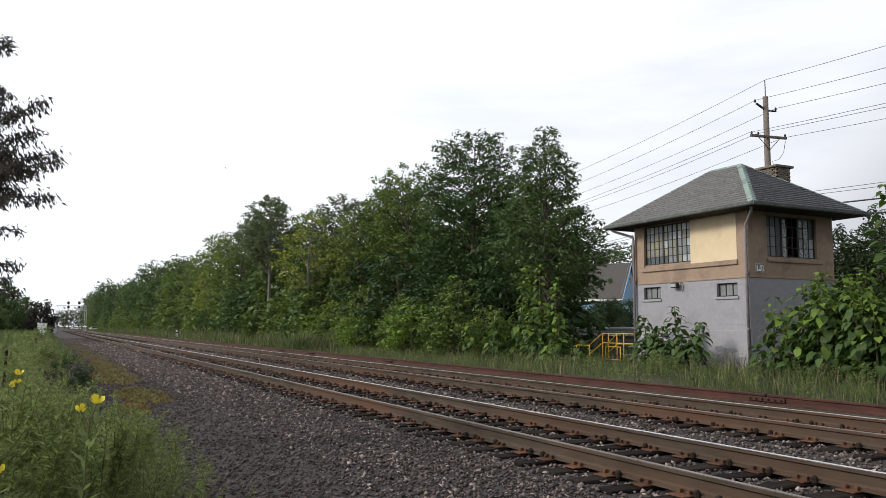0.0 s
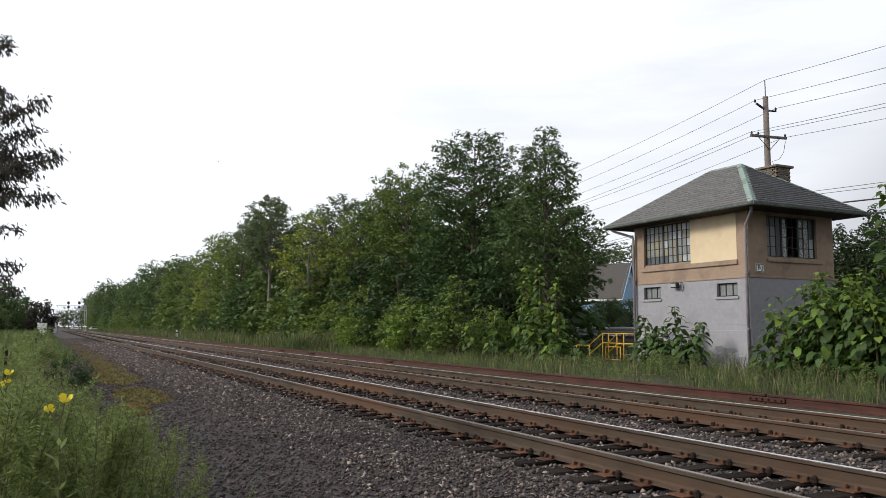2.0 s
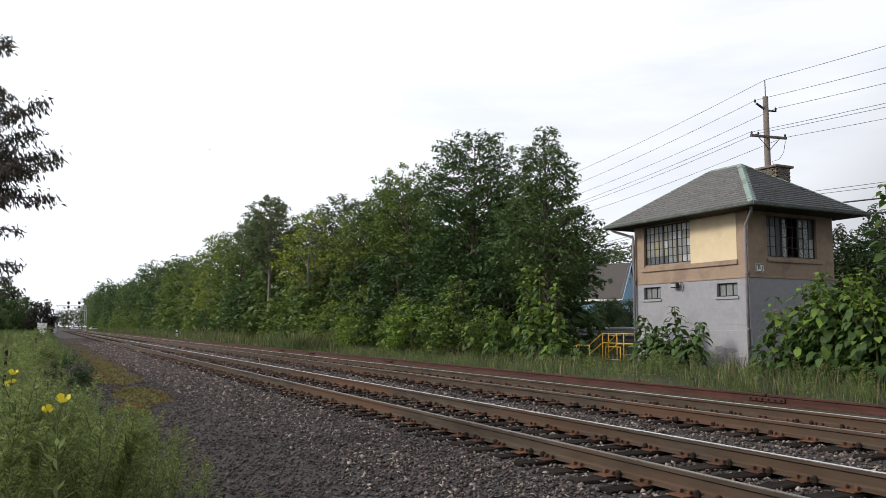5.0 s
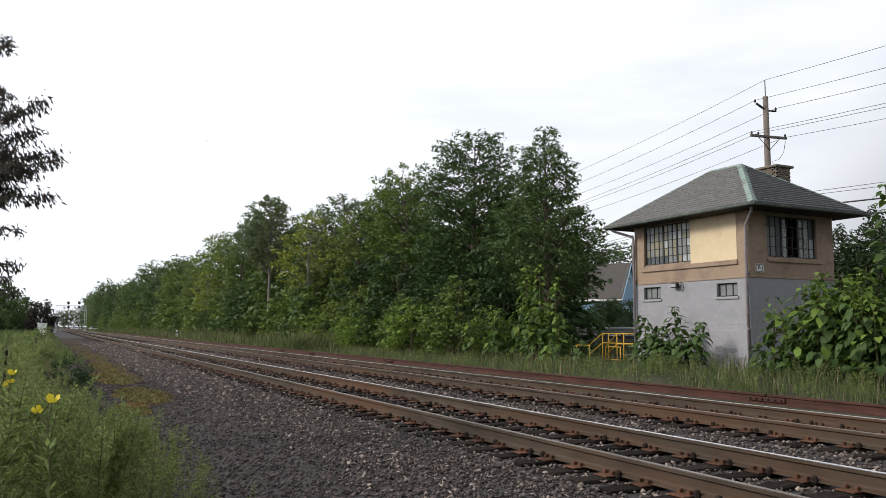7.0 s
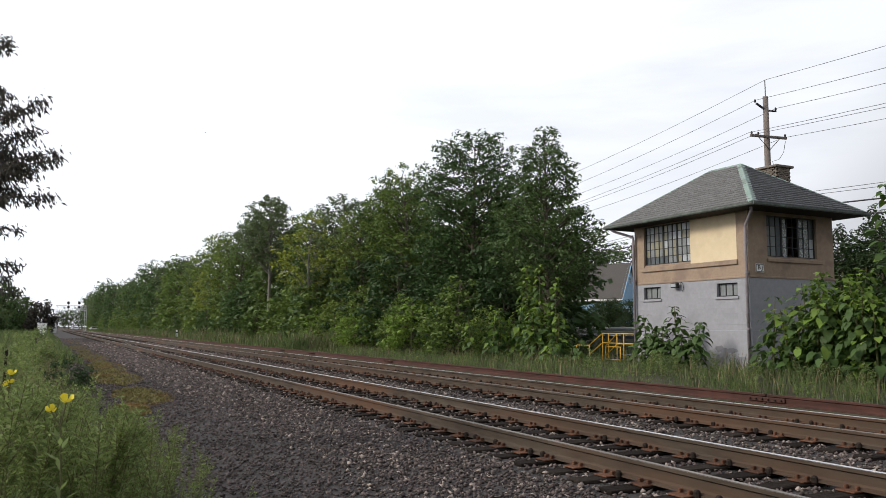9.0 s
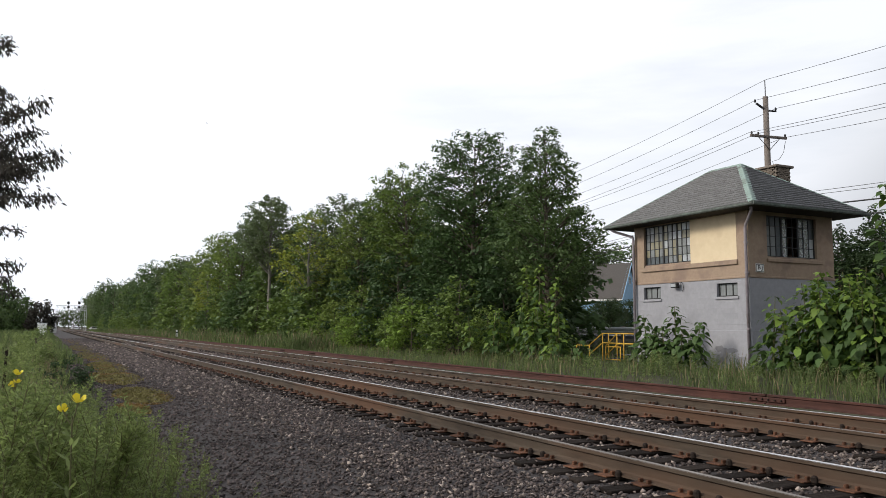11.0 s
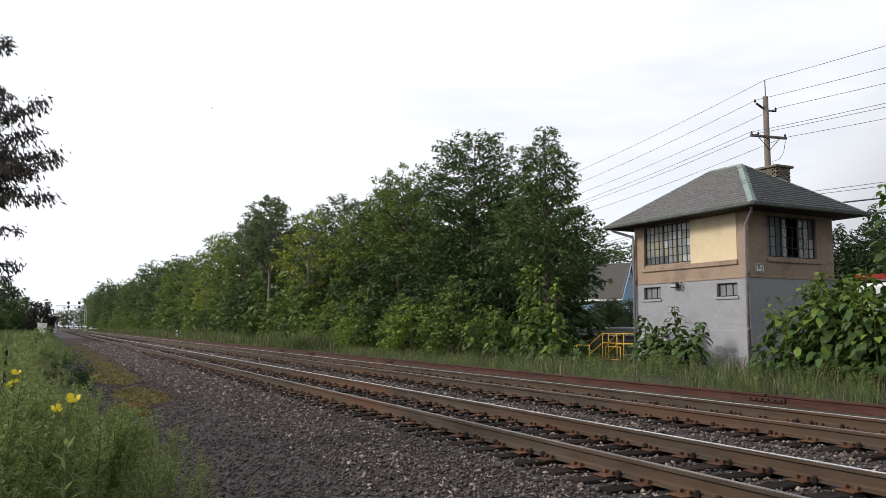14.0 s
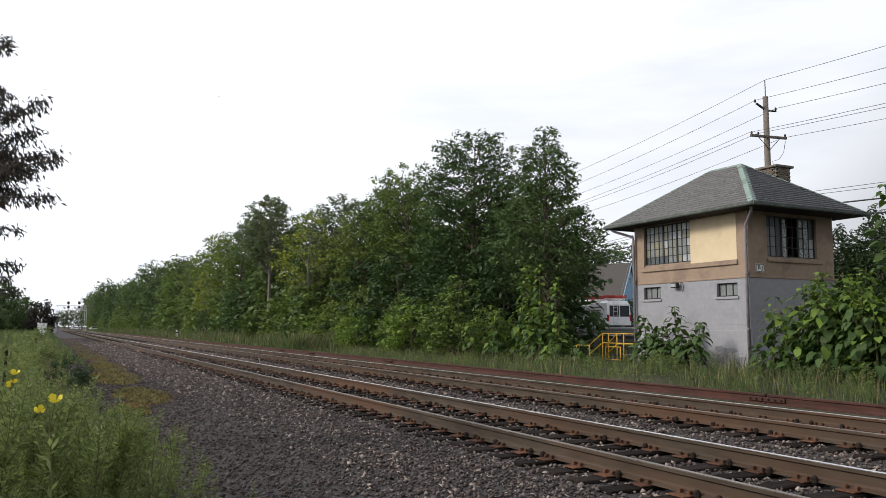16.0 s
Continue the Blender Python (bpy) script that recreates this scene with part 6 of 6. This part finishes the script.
# ---- along the line, far off ----
def make_signal_bridge():
    b = thing("signal_bridge", pose(0, 310, 0), "pale steel signal bridge spanning both tracks", "signal bridge")
    for x in (3.1, 12.45):
        bm = bmesh.new()
        for dx in (-0.3, 0.3):
            box(bm, (x + dx - 0.06, -0.1, -0.2), (x + dx + 0.06, 0.1, 8.9))
        for k in range(9):
            box(bm, (x - 0.3, -0.03, k * 1.0 - 0.03), (x + 0.3, 0.03, k * 1.0 + 0.05))
        part("tower_leg", bm, M_GALV, b, "latticed steel leg")
    for z in (7.3, 8.9):
        bm = bmesh.new()
        box(bm, (2.8, -0.1, z - 0.08), (12.75, 0.1, z + 0.08))
        part("chord", bm, M_GALV, b, "truss chord")
    for k in range(10):
        bm = bmesh.new()
        x = 3.1 + k * 0.93
        tube(bm, [(x, 0, 7.3 if k % 2 else 8.9), (x + 0.93, 0, 8.9 if k % 2 else 7.3)], 0.05, 5)
        part("diagonal", bm, M_GALV, b)
    for x, z in ((6.75, 9.85), (6.75, 8.35), (10.2, 9.85), (10.2, 8.35)):
        bm = bmesh.new()
        tube(bm, [(x, -0.5, z), (x, -0.42, z)], 0.48, 16)
        tube(bm, [(x, -0.42, z), (x, -0.1, z)], 0.3, 12)
        head = part("signal_head", bm, M_BLACK, b, "round black signal head")
        for k in range(3):
            bm = bmesh.new()
            a = 2.094 * k + 0.5
            tube(bm, [(x + 0.26 * math.cos(a), -0.56, z + 0.26 * math.sin(a)), (x + 0.26 * math.cos(a), -0.5, z + 0.26 * math.sin(a))], 0.1, 8)
            part("lens", bm, M_DARKGLASS, head)
    for x in (5.5, 9.0):
        bm = bmesh.new()
        tube(bm, [(x, -0.4, 8.1), (x, -0.34, 8.1)], 0.4, 14)
        part("disc", bm, M_GALV, b, "pale round plate")
    for x in (6.75, 10.2):
        bm = bmesh.new()
        tube(bm, [(x, 0, 7.2), (x, 0, 10.6)], 0.07, 6)
        part("mast", bm, M_GALV, b)


make_signal_bridge()


def make_cabinets():
    bm = bmesh.new()
    box(bm, (-0.62, -0.4, -0.1), (0.62, 0.4, 1.9), 0.03)
    t = thing("relay_cabinet", pose(-0.55, 135, 0), "white metal relay cabinet beside the line", "cabinet")
    part("body", bm, M_WHITE, t)
    bm = bmesh.new()
    box(bm, (-0.7, -0.48, 1.9), (0.7, 0.48, 1.97), 0.02)
    part("lid", bm, M_WHITE, t)
    bm = bmesh.new()
    box(bm, (-0.5, -0.43, 0.15), (0.5, -0.4, 1.8), 0.01)
    part("door", bm, M_WHITE, t, "white cabinet door")
    t = thing("equipment_shed", pose(1.3, 222, 0), "small grey equipment shed beside the line", "shed")
    bm = bmesh.new()
    box(bm, (-1.0, -1.2, -0.1), (1.0, 1.2, 2.1), 0.02)
    part("wall", bm, M_GALV, t)
    bm = bmesh.new()
    prism(bm, [(-1.15, 2.05), (1.15, 2.05), (0.5, 2.45), (-0.5, 2.45)], -1.35, 1.35)
    part("roof", bm, M_GALV, t, "low grey metal roof")
    bm = bmesh.new()
    box(bm, (-0.45, -1.23, 0.0), (0.45, -1.2, 1.95), 0.01)
    part("door", bm, M_GALV, t)
    t = thing("marker_post", pose(14.5, 102, -0.05), "white marker post in the grass beside the track", "post")
    bm = bmesh.new()
    box(bm, (-0.09, -0.06, -0.1), (0.09, 0.06, 1.15), 0.02)
    part("shaft", bm, M_WHITE, t)
    bm = bmesh.new()
    box(bm, (-0.1, -0.075, 0.75), (0.1, -0.062, 0.95), 0.004)
    part("band", bm, M_BLACK, t)
    t = thing("stake", pose(-0.62, 15.8, -0.05), "thin dark stake standing in the weeds", "post")
    bm = bmesh.new()
    tube(bm, [(0, 0, -0.1), (0.02, 0, 1.15)], 0.025, 6)
    part("shaft", bm, M_SPIKE, t)


make_cabinets()

M_CARPAINT = material("white car paint", (0.70, 0.70, 0.71), (0.76, 0.76, 0.77), 2.0, 0.25, 0.0, local=True, spec=0.6)
M_TYRE = material("black tyre rubber", (0.012, 0.012, 0.012), (0.025, 0.025, 0.025), 30.0, 0.85, 0.1, local=True)
M_RIM = material("grey wheel rim", (0.3, 0.3, 0.3), (0.42, 0.42, 0.42), 10.0, 0.4, 0.05, metal=0.6, local=True)
M_REDLAMP = material("red tail lamp", (0.30, 0.012, 0.012), (0.38, 0.02, 0.02), 6.0, 0.25, 0.0, local=True, spec=0.6)
M_LADDER = material("red ladder fibreglass", (0.22, 0.02, 0.015), (0.29, 0.03, 0.02), 6.0, 0.5, 0.05, local=True)
M_CHROME = material("aluminium", (0.55, 0.55, 0.56), (0.65, 0.65, 0.66), 9.0, 0.35, 0.03, metal=0.8, local=True)
M_INK = material("grey lettering paint", (0.10, 0.10, 0.11), (0.15, 0.15, 0.16), 9.0, 0.6, 0.0, local=True)


def wheel(parent, x, y, r):
    bm = bmesh.new()
    prof = [(-0.11, r * 0.62), (-0.12, r * 0.9), (-0.08, r), (0.08, r), (0.12, r * 0.9), (0.11, r * 0.62)]
    rings = [[bm.verts.new((sx, rr * math.cos(a), rr * math.sin(a))) for a in [2 * math.pi * k / 18 for k in range(18)]] for sx, rr in prof]
    for a, b in zip(rings, rings[1:] + rings[:1]):
        for k in range(18):
            bm.faces.new((a[k], a[(k + 1) % 18], b[(k + 1) % 18], b[k]))
    tyre = part("wheel", bm, M_TYRE, parent, "black tyre on a grey rim", smooth=True, m=pose(x, y, r))
    bm = bmesh.new()
    tube(bm, [(-0.085, 0, 0), (0.085, 0, 0)], r * 0.62, 16)
    tube(bm, [(-0.11, 0, 0), (0.11, 0, 0)], r * 0.2, 10)
    part("rim", bm, M_RIM, tyre)
    return tyre


def make_car(x, y, turn, label):
    """A far-off parked car."""
    c = thing("car", pose(x, y, 0, 0, 0, turn), label, "car", "cars at the crossing")
    bm = bmesh.new()
    prism(bm, [(-2.2, 0.35), (2.2, 0.35), (2.25, 0.7), (1.3, 0.92), (0.7, 1.42), (-1.3, 1.45), (-2.0, 0.95), (-2.25, 0.8)], -0.88, 0.88)
    part("body", bm, M_CARPAINT, c, "white body")
    for s in (-0.885, 0.88):
        bm = bmesh.new()
        prism(bm, [(-1.7, 0.95), (1.1, 0.95), (0.62, 1.34), (-1.2, 1.36)], s, s + 0.006)
        part("window", bm, M_DARKGLASS, c, "dark side windows")
    for wx in (-1.4, 1.4):
        for wy in (-0.8, 0.8):
            w = wheel(c, wx, wy, 0.33)
            w.matrix_basis = pose(wx, wy, 0.33, 0, 0, 90)


make_car(13.2, 430, 8, "white car far off where a road crosses the line")
make_car(17.0, 330, 5, "white pickup far off beside the line")


# ---- the van ----
def make_van():
    """A white high-roofed van with a ladder rack; its own space: y forward, x to its right, 5.9 m long."""
    v = thing("van", pose(0, 0, 0), "white high-roofed work van with red ladders on its rack", "van")
    # side outline from tail to nose
    line = [(-2.95, 0.45), (-2.98, 0.9), (-2.92, 2.2), (-2.8, 2.46), (-2.4, 2.52), (0.9, 2.5), (1.35, 2.38), (2.05, 1.55), (2.75, 1.25), (2.93, 0.95), (2.93, 0.5), (2.7, 0.38), (-2.7, 0.38)]
    bm = bmesh.new()
    rows = []
    for x in (-1.0, -0.86, 0.86, 1.0):
        inner = abs(x) < 0.9
        row = []
        for y, z in line:
            zz = z if inner else min(z, 2.36) - (0.04 if z > 2.3 else 0)
            tum = 1.0 if z < 1.3 else 1.0 - 0.07 * (z - 1.3)
            yy = y if inner else y * 0.985
            row.append(bm.verts.new((x * tum, yy, zz)))
        rows.append(row)
    n = len(line)
    for a, b in zip(rows, rows[1:]):
        for k in range(n):
            bm.faces.new((a[k], a[(k + 1) % n], b[(k + 1) % n], b[k]))
    bm.faces.new(rows[0])
    bm.faces.new(rows[-1][::-1])
    part("body", bm, M_CARPAINT, v, "white panel body")
    # cab side windows and windscreen
    for s in (-1, 1):
        bm = bmesh.new()
        pts = [(0.75, 1.42), (1.85, 1.42), (1.35, 2.02), (0.75, 2.08)]
        q = [bm.verts.new((s * (0.998 - 0.07 * (z - 1.3)), y, z)) for y, z in pts]
        r = [bm.verts.new((s * (1.01 - 0.07 * (z - 1.3)), y, z)) for y, z in pts]
        for k in range(4):
            bm.faces.new((q[k], q[(k + 1) % 4], r[(k + 1) % 4], r[k]))
        bm.faces.new(r)
        part("side_window", bm, M_DARKGLASS, v, "dark cab window")
        bm = bmesh.new()
        box(bm, (s * 1.0, 1.62, 1.35), (s * 1.24, 1.76, 1.72), 0.03)
        part("mirror", bm, M_BLACK, v, "black door mirror")
        # tail lamp, wheel arches, sill trim
        bm = bmesh.new()
        box(bm, (s * 0.86, -3.0, 0.95), (s * 1.0, -2.9, 1.45), 0.02)
        part("tail_lamp", bm, M_REDLAMP, v, "tall red tail lamp")
        bm = bmesh.new()
        box(bm, (s * 0.995, -2.6, 0.42), (s * 1.015, 2.5, 0.56), 0.005)
        part("side_trim", bm, M_BLACK, v, "black lower trim")
    bm = bmesh.new()
    pts = [(1.40, 2.32), (2.04, 1.58)]
    q = [bm.verts.new((x * (0.92 - 0.07 * (z - 1.3)), y + 0.02, z + 0.02)) for y, z in pts for x in (-1, 1)]
    bm.faces.new((q[0], q[1], q[3], q[2]))
    bmesh.ops.solidify(bm, geom=bm.faces[:], thickness=0.015)
    part("windscreen", bm, M_DARKGLASS, v, "dark windscreen")
    # rear doors with windows, bumper
    for s in (-1, 1):
        bm = bmesh.new()
        box(bm, (s * 0.04, -3.0, 0.62), (s * 0.84, -2.95, 2.28), 0.02)
        door = part("rear_door", bm, M_CARPAINT, v, "white rear door")
        bm = bmesh.new()
        box(bm, (s * 0.05, -3.012, 1.3), (s * 0.82, -2.99, 2.12), 0.006)
        part("rear_window", bm, M_DARKGLASS, door, "dark rear window")
    bm = bmesh.new()
    box(bm, (-0.98, -3.12, 0.42), (0.98, -2.93, 0.66), 0.04)
    part("bumper", bm, M_BLACK, v, "black rear bumper")
    bm = bmesh.new()
    box(bm, (-0.96, 2.85, 0.42), (0.96, 3.0, 0.72), 0.05)
    part("bumper", bm, M_BLACK, v, "black front bumper")
    bm = bmesh.new()
    box(bm, (-0.25, -3.02, 0.82), (0.25, -3.0, 0.94), 0.004)
    part("plate", bm, M_WHITE, v, "plain pale plate")
    # a ladder fixed up the rear door
    bm = bmesh.new()
    for x in (-0.52, -0.18):
        tube(bm, [(x, -3.05, 0.72), (x, -3.05, 2.4), (x, -2.85, 2.66)], 0.022, 6)
    for k in range(6):
        tube(bm, [(-0.52, -3.05, 0.85 + 0.28 * k), (-0.18, -3.05, 0.85 + 0.28 * k)], 0.016, 6)
    part("rear_ladder", bm, M_CHROME, v, "bare metal ladder on the rear door")
    # roof rack and red ladders
    for y in (-2.3, -0.9, 0.5):
        bm = bmesh.new()
        box(bm, (-0.86, y - 0.03, 2.62), (0.86, y + 0.03, 2.68), 0.008)
        for x in (-0.82, 0.82):
            box(bm, (x - 0.025, y - 0.025, 2.42), (x + 0.025, y + 0.025, 2.64))
        part("rack_bar", bm, M_CHROME, v, "metal rack bar")
    for x0 in (-0.78, 0.2):
        bm = bmesh.new()
        for dx in (0.0, 0.46):
            for dz in (0.0, 0.12):
                box(bm, (x0 + dx - 0.02, -2.9, 2.69 + dz), (x0 + dx + 0.03, 1.6, 2.78 + dz), 0.006)
        for k in range(15):
            tube(bm, [(x0, -2.7 + 0.3 * k, 2.74), (x0 + 0.46, -2.7 + 0.3 * k, 2.74)], 0.018, 6)
        part("ladder", bm, M_LADDER, v, "red fibreglass extension ladder")
    # unreadable writing on the side: plain bars and a ring
    bm = bmesh.new()
    for s in (-1, 1):
        for y0, y1, z in ((-2.1, -0.6, 1.98), (-1.9, -0.5, 1.72), (-2.3, -0.9, 1.46), (-1.9, -0.7, 1.2), (-0.1, 0.5, 1.2)):
            box(bm, (s * (1.004 - 0.07 * (z - 1.3)), y0, z), (s * (1.012 - 0.07 * (z - 1.3)), y1, z + 0.09))
        ring = [(s * 0.985, 0.2 + 0.36 * math.cos(a), 1.62 + 0.36 * math.sin(a)) for a in [math.pi * k / 12 for k in range(13)]]
        tube(bm, ring, 0.03, 4)
    part("lettering", bm, M_INK, v, "grey bars of unreadable lettering")
    wheels = [wheel(v, x, y, 0.36) for y in (-1.75, 1.95) for x in (-0.88, 0.88)]
    return v, wheels


VAN, VAN_WHEELS = make_van()


# ---- a bird high over the line ----
def make_bird():
    b = thing("bird", pose(0, 0, 0), "dark bird soaring high in the pale sky", "bird")
    bm = bmesh.new()
    bmesh.ops.create_uvsphere(bm, u_segments=10, v_segments=6, radius=0.16, matrix=Matrix.Diagonal((0.8, 2.2, 0.8, 1)))
    part("body", bm, M_INK, b, smooth=True)
    for s in (-1, 1):
        bm = bmesh.new()
        vs = [bm.verts.new(p) for p in ((s * 0.05, 0.18, 0.02), (s * 0.5, 0.24, 0.14), (s * 0.95, 0.0, 0.16), (s * 0.5, -0.1, 0.12), (s * 0.05, -0.16, 0.02))]
        bm.faces.new(vs)
        bmesh.ops.solidify(bm, geom=bm.faces[:], thickness=0.03)
        part("wing", bm, M_INK, b)
    bm = bmesh.new()
    vs = [bm.verts.new(p) for p in ((0.05, -0.3, 0), (0.16, -0.62, 0), (-0.16, -0.62, 0), (-0.05, -0.3, 0))]
    bm.faces.new(vs)
    bmesh.ops.solidify(bm, geom=bm.faces[:], thickness=0.02)
    part("tail", bm, M_INK, b)
    return b


BIRD = make_bird()


# ---- what moves ----
def gust(t, seed):
    """Wind: lively in the first seconds, calmer later; between about -1 and 1."""
    calm = 0.45 + 0.75 * math.exp(-(t / 4.5) ** 2)
    a = seed * 1.7
    return calm * (0.6 * math.sin(2.6 * t + 0.25 * math.sin(a)) + 0.3 * math.sin(4.4 * t + a) + 0.2 * math.sin(1.1 * t + a * 2.3))


def tilted(rest, degrees_right, degrees_away=0.0):
    """The resting pose leaned about its foot, to the right and away as seen down the line."""
    deep = Vector((math.sin(HEAD), math.cos(HEAD), 0))
    right = Vector((math.cos(HEAD), -math.sin(HEAD), 0))
    turn = Matrix.Rotation(radians(degrees_right), 4, deep) @ Matrix.Rotation(radians(-degrees_away), 4, right)
    return Matrix.Translation(rest.translation) @ turn @ Matrix.Translation(-rest.translation) @ rest


def motions():
    for ob, rest, lean, seed in SWAY:
        walk(ob, [(0.4 * k, tilted(rest, lean * gust(0.4 * k, seed), 0.4 * lean * gust(0.4 * k + 1.3, seed + 3))) for k in range(41)])
    # the flower stalks: sideways shift of the head, in parts of 1386 of its distance
    main = [(0, 34), (0.4, 8), (0.8, -130), (1.2, -92), (1.6, 5), (2.0, -20), (2.4, -105), (2.8, -40), (3.2, 23), (3.6, -22), (4.0, -58), (4.6, -5), (5.2, -30), (5.8, 0), (6.4, -2), (6.8, -32), (7.2, -43),
            (7.6, -16), (8.0, -1), (8.4, -20), (8.8, -27), (9.2, -8), (10.0, -22), (10.7, 2), (11.4, 3), (11.8, -9), (12.2, -8), (12.6, 0), (13.0, -2), (13.4, -10), (13.8, -10), (14.2, -4), (14.6, -7),
            (15.0, -12), (15.4, -17), (15.8, -31), (16.0, -37)]
    upper = [(0, 6), (0.4, -6), (0.8, -9), (1.2, 9), (1.6, -4), (2.0, -12), (2.4, 3), (2.8, 5), (3.2, -12), (3.6, -6), (4.0, 7), (5.0, -4), (6.4, -9), (6.8, -7), (7.2, -6), (7.6, -9), (8.0, -4), (8.4, -3), (8.8, -8),
             (9.2, -4), (10.3, 2), (11.4, 5), (12.2, 4), (13.0, 0), (13.8, 1), (14.6, -1), (15.4, 0), (16.0, -1)]
    for ob, rows, dist, tall in ((FLOWER_MAIN, main, 3.06, 1.24), (FLOWER_UPPER, upper, 3.9, 1.3), (FLOWER_LOW, main, 2.4, 1.13)):
        rest = ob.matrix_basis.copy()
        walk(ob, [(t, tilted(rest, math.degrees(math.asin(v / 1386 * dist / tall)), 0.0)) for t, v in rows])
    # the van drives away along the road; 13.6 m/s
    rows, spin = [], [[] for _ in VAN_WHEELS]
    for t in [0.0, 3.0, 6.0, 9.0, 11.0, 12.0, 12.5, 13.0, 13.5, 14.0, 14.5, 15.0, 15.5, 16.0]:
        y = 28.9 + 13.6 * (t - 14.5)
        turn = -math.degrees(math.atan2(road_x(y + 3) - road_x(y - 3), 6.0))
        rows.append((t, pose(road_x(y) + 0.9, y, 1.06, 0, 0, turn)))
    walk(VAN, rows)
    for w in VAN_WHEELS:
        rest = w.matrix_basis.copy()
        # 37.8 radians a second: rows close enough for each turn to stay under a quarter
        walk(w, [(0.0, rest)] + [(13.4 + k / 30, rest @ Matrix.Rotation(-1.26 * k, 4, "X")) for k in range(79)])
    # the bird drifts up the sky, 420 m away
    path = [(0, -0.2771, 0.1032), (1.5, -0.2843, 0.1089), (3.5, -0.2929, 0.1190), (5.2, -0.2987, 0.1284), (7, -0.3016, 0.1378), (9, -0.3030, 0.1486), (10.8, -0.3019, 0.1595), (12.5, -0.2994, 0.1696), (14.5, -0.2929, 0.1833), (16, -0.2857, 0.1941)]      # seconds, slope to the right, slope up
    right, up = STAND.to_3x3() @ Vector((1, 0, 0)), STAND.to_3x3() @ Vector((0, 1, 0))
    rows = []
    for t, u, w in path:
        p = EYE + 420 * (AHEAD + right * u + up * w)
        rows.append((t, Matrix.Translation(p) @ pose(0, 0, 0, 20, 25, -60)))
    walk(BIRD, rows)


motions()
